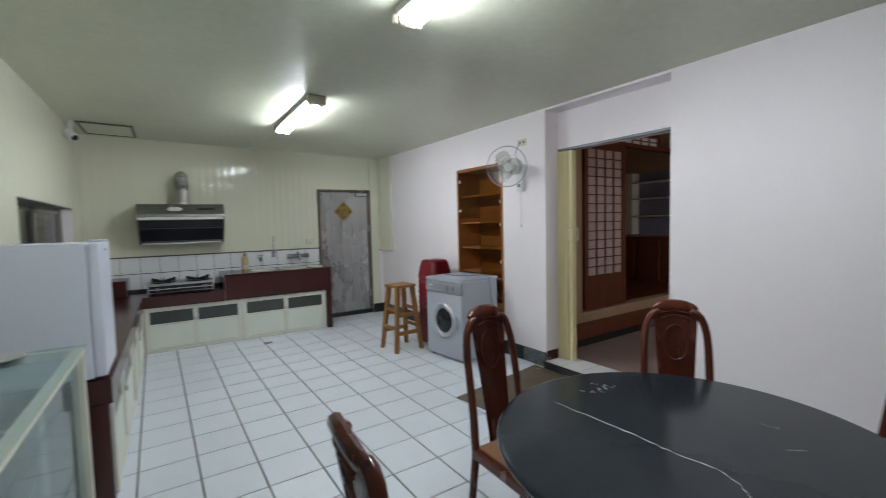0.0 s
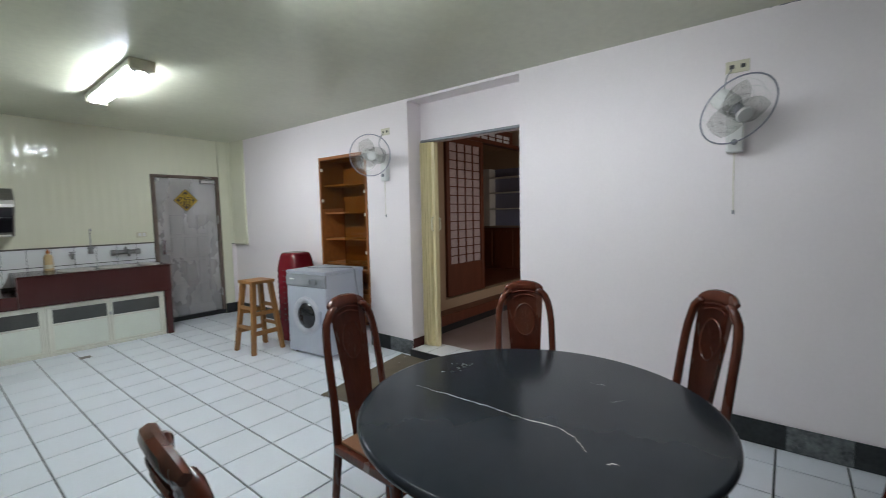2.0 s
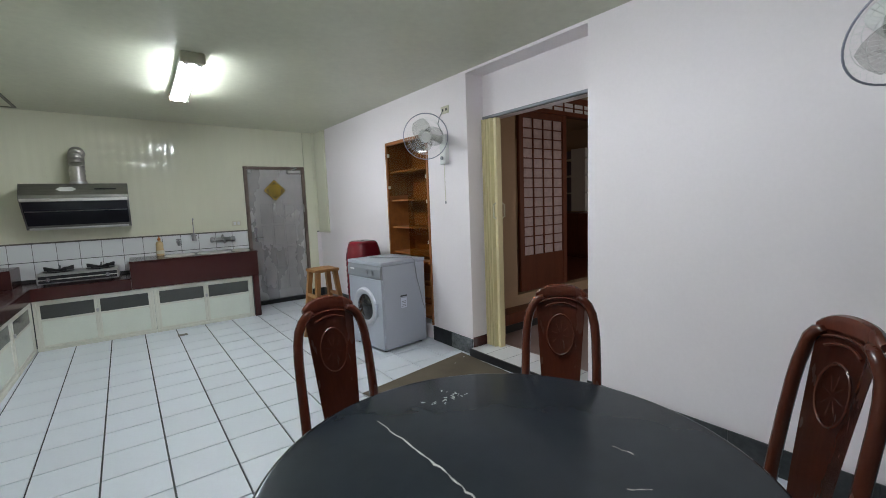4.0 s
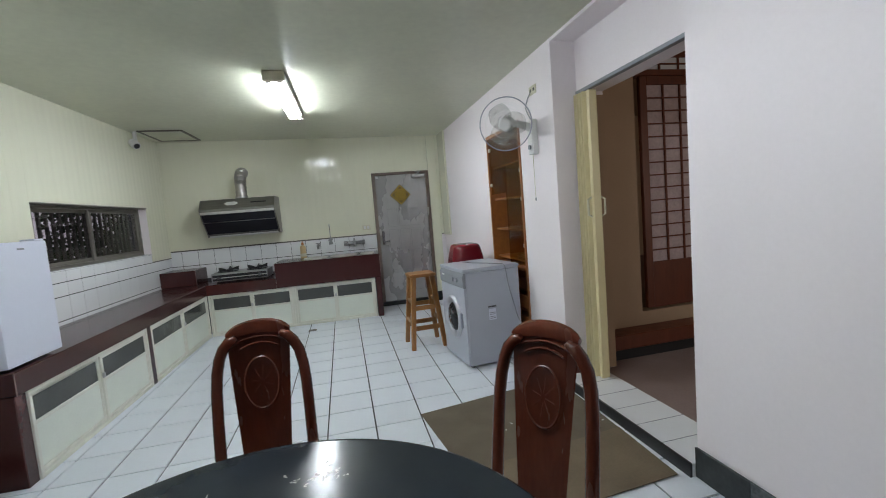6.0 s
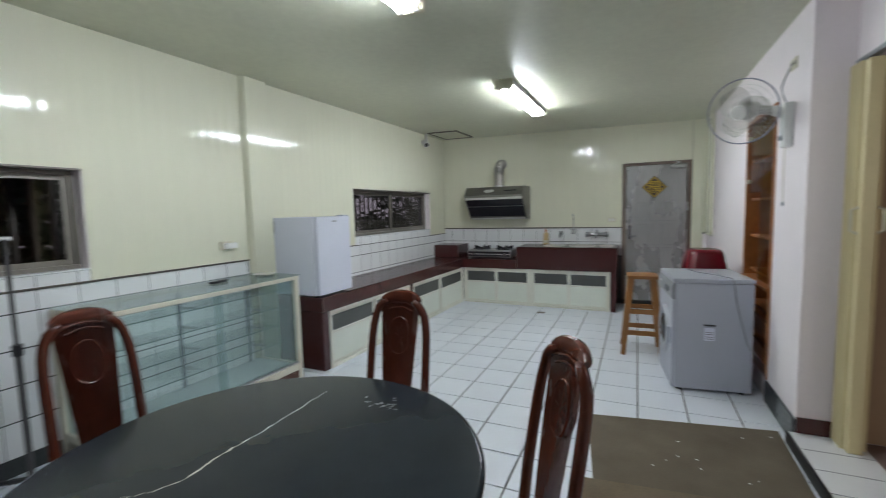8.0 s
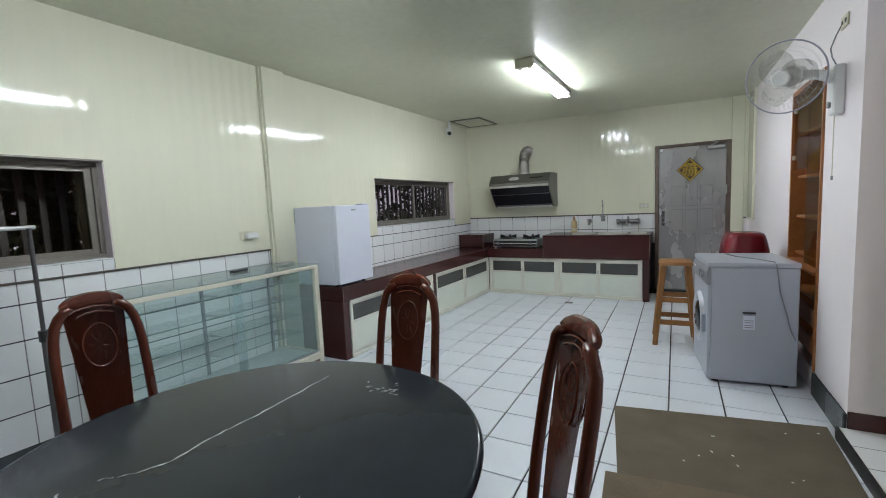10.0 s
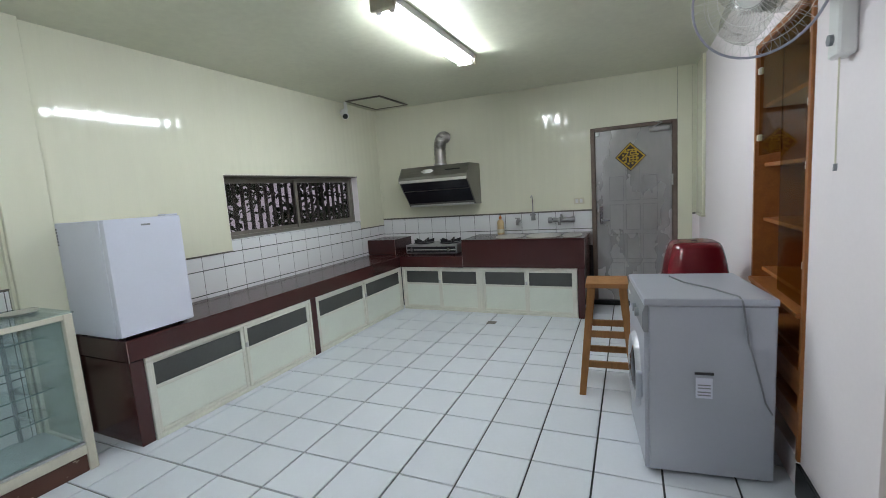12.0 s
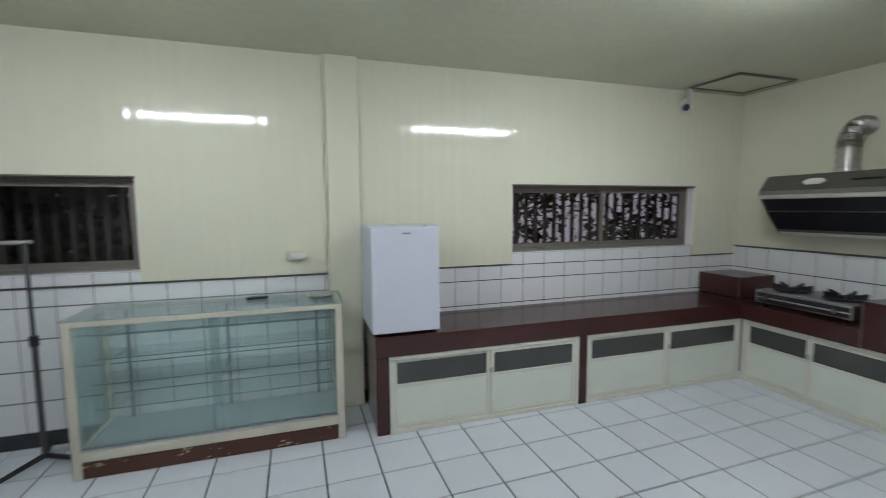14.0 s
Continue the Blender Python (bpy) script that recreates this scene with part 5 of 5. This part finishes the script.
for a in (80, 200, 320):
    part("foot", rod([(0, 0, 0.07), (0.30 * math.cos(radians(a)), 0.30 * math.sin(radians(a)), 0.014)], [0.018, 0.012], seg=8), M_BLACK, gs)

# things on the display case
ph = thing("remote_control", "small black remote control on the glass top", "remote", pose(-0.205, 2.21, HC - 0.0025, 0, 0, 10))
part("body", box(-0.025, 0.025, -0.07, 0.07, 0.0, 0.018, 0.006, seg=2), M_BLACK, ph, smooth=True)
bd = thing("dish", "flat pale metal dish on the glass top", "dish", pose(-0.17, 2.63, HC - 0.0025))
part("plate", lathe([(0.0, 0.0), (0.062, 0.0), (0.092, 0.013), (0.089, 0.015), (0.060, 0.004), (0.0, 0.004)], 24), M_LIP, bd, smooth=True)

# marks on the table: worn patch and veins
vein([(-0.145, 0.435), (-0.138, 0.245), (-0.130, 0.10), (-0.135, -0.03), (-0.121, -0.15), (-0.138, -0.205), (-0.165, -0.24), (-0.208, -0.283)], 0.0046, 3)
vein([(-0.225, -0.34), (-0.206, -0.373)], 0.003, 4)
vein([(0.29, -0.10), (0.30, -0.16)], 0.002, 5)
vein([(0.16, -0.22), (0.21, -0.26)], 0.0018, 6)
_r = random.Random(8)
for k in range(20):
    x, y = 0.11 + _r.gauss(0, 0.042), 0.42 + _r.gauss(0, 0.022)
    a = _r.uniform(0, 6.3)
    vein([(x, y), (x + 0.016 * math.cos(a), y + 0.016 * math.sin(a))], 0.0035, 20 + k)

# ---------------------------------------------------------------- outside the windows
fence = thing("window_bars", "row of dark upright security bars outside the windows", "fence", pose(XL - 0.55, 0, 0))
for k in range(74):
    part("bar", box(-0.010, 0.010, -0.9 + k * 0.11 - 0.019, -0.9 + k * 0.11 + 0.019, -0.12, 2.2), M_ALU, fence)
part("rail", box(-0.022, -0.0105, -1.0, 7.4, 0.62, 0.66), M_ALU, fence)
part("rail", box(-0.022, -0.0105, -1.0, 7.4, 2.10, 2.14), M_ALU, fence)
bush = bmesh.new()
_r = random.Random(5)
for k in range(62000):
    near = k < 36000
    c = Vector((XL - 0.9 - abs(_r.gauss(0, 0.7)), _r.uniform(-2.0, 3.6) if near else _r.uniform(3.6, 14.0), _r.uniform(0.2, 2.6)))
    if not near and noise.noise(c * 1.6) < -0.10:
        continue
    d = Vector((_r.gauss(0, 1), _r.gauss(0, 1), _r.gauss(0, 1))).normalized()
    e = d.cross(Vector((_r.gauss(0, 1), _r.gauss(0, 1), 1))).normalized()
    l, w = _r.uniform(0.025, 0.06), _r.uniform(0.012, 0.024)
    l, w = (l * 1.5, w * 1.7) if near else (l * 1.35, w * 1.6)
    v = [bush.verts.new(c + d * l), bush.verts.new(c + e * w), bush.verts.new(c - d * l), bush.verts.new(c - e * w)]
    bush.faces.new(v)
tagged(part("shrubs", bush, M_LEAF), "dense dark shrubs outside the windows", "shrubs", kind="stuff")
fixed("ground", box(-60, XL - T, -60, 60, -0.2, -0.12), shader("soil", (0.07, 0.06, 0.05), 0.9), "dark soil outside", "ground")
fixed("backdrop", box(-9.2, -9.0, -20, 26, -0.12, 9.0), M_DUSK, "pale mauve evening sky beyond the garden", "sky")

# area lamp added in an unseen opening to brighten the passage and far room
_l = bpy.data.lights.new("window_daylight", "AREA")
_l.shape, _l.size, _l.size_y, _l.energy, _l.color = "RECTANGLE", 1.7, 1.2, 19.0, (1.0, 0.90, 0.82)
new("window_daylight", _l).matrix_basis = look((6.5, -0.65, 1.55), (6.5, 1.0, 1.5))

# flaked paint along the joint of ceiling and right wall
_r = random.Random(41)
flk = bmesh.new()
for k in range(26):
    y = _r.uniform(-0.62, 0.25)
    l, h = _r.uniform(0.006, 0.03), _r.uniform(0.002, 0.007)
    box(XR - 0.0025, XR - 0.0003, y - l, y + l, ZR - 0.001 - h, ZR + 0.001, bm=flk)
tagged(part("paint_flakes", flk, M_GREY), "dark flaked paint along the ceiling joint", "paint flakes", kind="stuff")

# small paper scraps on the mat
_r = random.Random(31)
scr = bmesh.new()
for k in range(11):
    c = Vector((_r.uniform(2.9, 3.6), _r.uniform(2.45, 3.15), 0.0072))
    a, l, w = _r.uniform(0, 6.3), _r.uniform(0.004, 0.009), _r.uniform(0.002, 0.004)
    u, v = Vector((math.cos(a), math.sin(a), 0)), Vector((-math.sin(a), math.cos(a), 0))
    lo = [scr.verts.new(c + l * s * u + w * t * v) for s, t in ((-1, -1), (1, -1), (1, 1), (-1, 1))]
    hi = [scr.verts.new(p.co + Vector((0, 0, 0.001))) for p in lo]
    scr.faces.new(hi)
    for i in range(4):
        scr.faces.new((lo[i], lo[(i + 1) % 4], hi[(i + 1) % 4], hi[i]))
tagged(part("paper_scraps", scr, M_WPLASTIC), "tiny white paper scraps on the mat", "scraps", kind="stuff")

# ---------------------------------------------------------------- skirting
for y0, y1 in ((YF, OP[0]), (OP[1], BK[0]), (BK[1], YB - 0.04)):
    n = max(1, round((y1 - y0) / 0.30))
    sk = fixed("baseboard", box(XR - 0.010, XR - 0.0005, y0, y1, 0.001, 0.150), M_GROUT, "black marble tile skirting", "baseboard")
    for i in range(n):
        a, b = y0 + (y1 - y0) * i / n, y0 + (y1 - y0) * (i + 1) / n
        part("tile", box(XR - 0.018, XR - 0.0101, a + 0.001, b - 0.001, 0.001, 0.155, 0.0015), M_VEINSTONE if (i * 7 + n) % 5 == 2 else M_BLACKSTONE, sk)
sk = fixed("baseboard", box(3.391, XR - 0.02, YB - 0.047, YB - 0.0355, 0.001, 0.15), M_BLACKSTONE, "black skirting beside the back door", "baseboard")

SIDE = {"wall_east", "threshold", "floor_passage", "wall_passage_north", "wall_passage_south", "wall_passage_end", "wall_tatami_room",
        "floor_tatami_room", "ceiling_passage", "wooden_step", "sliding_panel", "lintel_beam", "jamb_lining", "folding_door", "wall_shelf",
        "low_cabinet", "built_in_bookcase", "wall_fan", "wall_socket", "wall_panel_trim", "paint_flakes", "window_daylight"}
for ob in list(bpy.data.objects):
    kind = ob.name.split(".")[0]
    if ob.parent is None and (kind in SIDE or kind in ("trim", "baseboard", "wall_panel") and ob.type == "MESH" and min(v.co.x for v in ob.data.vertices) > XR - 0.06):
        ob.matrix_basis = EAST @ ob.matrix_basis

# ---------------------------------------------------------------- cream plastic planks, wall tiles, floor tiles
_r = random.Random(11)


def plank_mesh(w, h):
    """A plank whose face swells in two shallow ribs."""
    n = 14
    front = [(-w / 2 + w * k / n, -0.0092 - 0.0006 * (1 - math.cos(4 * math.pi * k / n))) for k in range(n + 1)]
    m = n + 1
    shell = [(-w / 2, 0.0), (-w / 2, -0.0092), (w / 2, -0.0092), (w / 2, 0.0)]
    verts = [(x, y, z) for z in (0, h) for x, y in front] + [(x, y, z) for z in (0, h) for x, y in shell]
    b = 2 * m
    me = bpy.data.meshes.new("plank")
    me.from_pydata(verts, [], [(k, k + 1, m + k + 1, m + k) for k in range(n)]
                   + [(b, b + 1, b + 5, b + 4), (b + 2, b + 3, b + 7, b + 6), (b + 3, b + 2, b + 1, b), (b + 4, b + 5, b + 6, b + 7)])
    for k in range(n):
        me.polygons[k].use_smooth = True
    me.materials.append(M_PVC)
    return me


_planks = {}


def plank(parent, w, h, m):
    key = (round(w, 3), round(h, 3))
    if key not in _planks:
        _planks[key] = plank_mesh(w, h)
    ob = new("plank", _planks[key])
    ob.parent = parent
    ob.matrix_basis = m
    return ob


PW = 0.20


def run(u0, u1):
    """Plank middles and widths that fill u0 to u1."""
    n = max(1, math.ceil((u1 - u0) / PW - 0.15))
    return [(u0 + (u1 - u0) * (k + 0.5) / n, (u1 - u0) / n) for k in range(n)]


for u0, u1, z0 in ((YF, W2[0], 1.078), (W2[0], W2[1], W2[3]), (W2[1], 2.697, 1.078), (2.956, W1[0], 1.078), (W1[0], W1[1], W1[3]), (W1[1], YB - 0.012, 1.078)):
    for c, w in run(u0, u1):
        plank(wall_west, w, ZC - z0, pose(XL + 0.001, c, z0, 0, 0, 90 + _r.uniform(-0.1, 0.1)))
for u0, u1, z0 in ((XL + 0.012, 2.50, 1.165), (2.50, 3.391, 2.092)):
    for c, w in run(u0, u1):
        plank(wall_north, w, ZC - z0, pose(c, YB - 0.001, z0, 0, 0, _r.uniform(-0.1, 0.1)))
fixed("trim", box(XL + 0.001, XL + 0.016, YF, 2.697, 1.066, 1.077), M_ALU, "thin dark trim under the panelling", "trim")
fixed("trim", box(XL + 0.001, XL + 0.016, 2.956, W1[0], 1.066, 1.077), M_ALU, "thin dark trim under the panelling", "trim")
fixed("trim", box(XL + 0.001, XL + 0.016, W1[1], YB - 0.012, 1.066, 1.077), M_ALU, "thin dark trim under the panelling", "trim")
fixed("trim", box(XL + 0.017, 2.50, YB - 0.016, YB - 0.001, 1.150, 1.164), M_ALU, "thin dark trim under the panelling", "trim")


def tile_mesh(w, h, d, mat, bev=0.002):
    bm = box(-w / 2, w / 2, -h / 2, h / 2, -d, 0, bev)
    bmesh.ops.recalc_face_normals(bm, faces=bm.faces[:])
    me = bpy.data.meshes.new("tile")
    bm.to_mesh(me)
    bm.free()
    me.materials.append(mat)
    return me


_wt = {}


def wall_tile(parent, w, h, m):
    key = (round(w, 3), round(h, 3))
    if key not in _wt:
        _wt[key] = tile_mesh(w - 0.0045, h - 0.0075, 0.003, M_WTILE, 0.001)
    ob = new("tile", _wt[key])
    ob.parent = parent
    ob.matrix_basis = m


TS = 0.214
rows = [(0.10, 0.31), (0.31, 0.52), (0.52, 0.73), (0.73, 0.942), (0.942, 1.066)]


def cuts(u0, u1, start):
    """Tile edges on the grid through start, cut to the span u0 to u1."""
    k = math.floor((u0 - start) / TS)
    while start + k * TS < u1 - 1e-6:
        a, b = max(u0, start + k * TS), min(u1, start + (k + 1) * TS)
        if b - a > 0.012:
            yield a, b
        k += 1


for u0, u1 in ((-1.6, 2.697), (2.956, YB - 0.004)):
    for a, b in cuts(u0, u1, 3.745):
        for z0, z1 in rows:
            if not (a > 3.0 and z1 < 0.72):
                wall_tile(wall_west, b - a, z1 - z0, pose(XL + 0.0035, (a + b) / 2, (z0 + z1) / 2, 90, 0, 90))
for q in (W1, W2):
    for a, b in cuts(q[0], q[1], 3.745):
        wall_tile(wall_west, b - a, q[2] - 1.066, pose(XL + 0.0035, (a + b) / 2, (q[2] + 1.066) / 2, 90, 0, 90))
x = 0.145 - 3 * TS
while x < 2.48:
    w = min(TS, 2.50 - x)
    for z0, z1 in ((0.73, 0.936), (0.936, 1.150)):
        wall_tile(wall_north, w, z1 - z0, pose(x + w / 2, YB - 0.0035, (z0 + z1) / 2, 90, 0, 0))
    x += TS

TILE, SKEW = 0.3209, radians(1.4)      # floor tile pitch, turn of the tiled field against the walls
field = Matrix.Translation((1.1985, 3.594, 0)) @ Matrix.Rotation(SKEW, 4, "Z")


def clipped(poly, x0, x1, y0, y1):
    """The part of a convex outline within a rectangle."""
    for axis, sign, lim in ((0, 1, x0), (0, -1, -x1), (1, 1, y0), (1, -1, -y1)):
        res = []
        for p, q in zip(poly, poly[1:] + poly[:1]):
            dp, dq = sign * p[axis] - lim, sign * q[axis] - lim
            if dp >= 0:
                res.append(p)
            if dp * dq < 0:
                res.append(p + (q - p) * (dp / (dp - dq)))
        poly = res
        if not poly:
            break
    return poly


def area(poly):
    return abs(sum(p.x * q.y - q.x * p.y for p, q in zip(poly, poly[1:] + poly[:1]))) / 2


fm = tile_mesh(TILE - 0.0105, TILE - 0.0105, 0.010, M_TILE, 0.0015)
far = bmesh.new()
count = 0
g = TILE / 2 - 0.00525
for i in range(-8, 11):
    for j in range(-23, 12):
        c = field @ Vector(((i + 0.5) * TILE, (j + 0.5) * TILE, 0))
        outline = [c + (field.to_3x3() @ Vector((sx * g, sy * g, 0))) for sx, sy in ((-1, -1), (1, -1), (1, 1), (-1, 1))]
        cut = clipped(outline, XL + 0.008, XR + 0.14, YF, YB - 0.001)
        if len(cut) < 3 or area(cut) < 0.002 or (c.x < -0.03 and c.y > 3.2) or (c.y > 6.5 and c.x < 2.3):
            continue
        if area(cut) > 0.999 * area(outline) and c.y > -0.75 and count < 300:
            ob = new("tile", fm)
            ob.parent = floor
            ob.matrix_basis = pose(c.x, c.y, _r.uniform(-0.0003, 0.0003), _r.uniform(-0.02, 0.02), _r.uniform(-0.02, 0.02), math.degrees(SKEW))
            count += 1
        else:
            top_ring = [far.verts.new((p.x, p.y, 0.0)) for p in cut]
            low_ring = [far.verts.new((p.x, p.y, -0.010)) for p in cut]
            far.faces.new(top_ring)
            for k in range(len(cut)):
                far.faces.new((low_ring[k], low_ring[(k + 1) % len(cut)], top_ring[(k + 1) % len(cut)], top_ring[k]))
tagged(part("edge_tiles", far, M_TILE, floor), "white glazed floor tiles", kind="stuff")
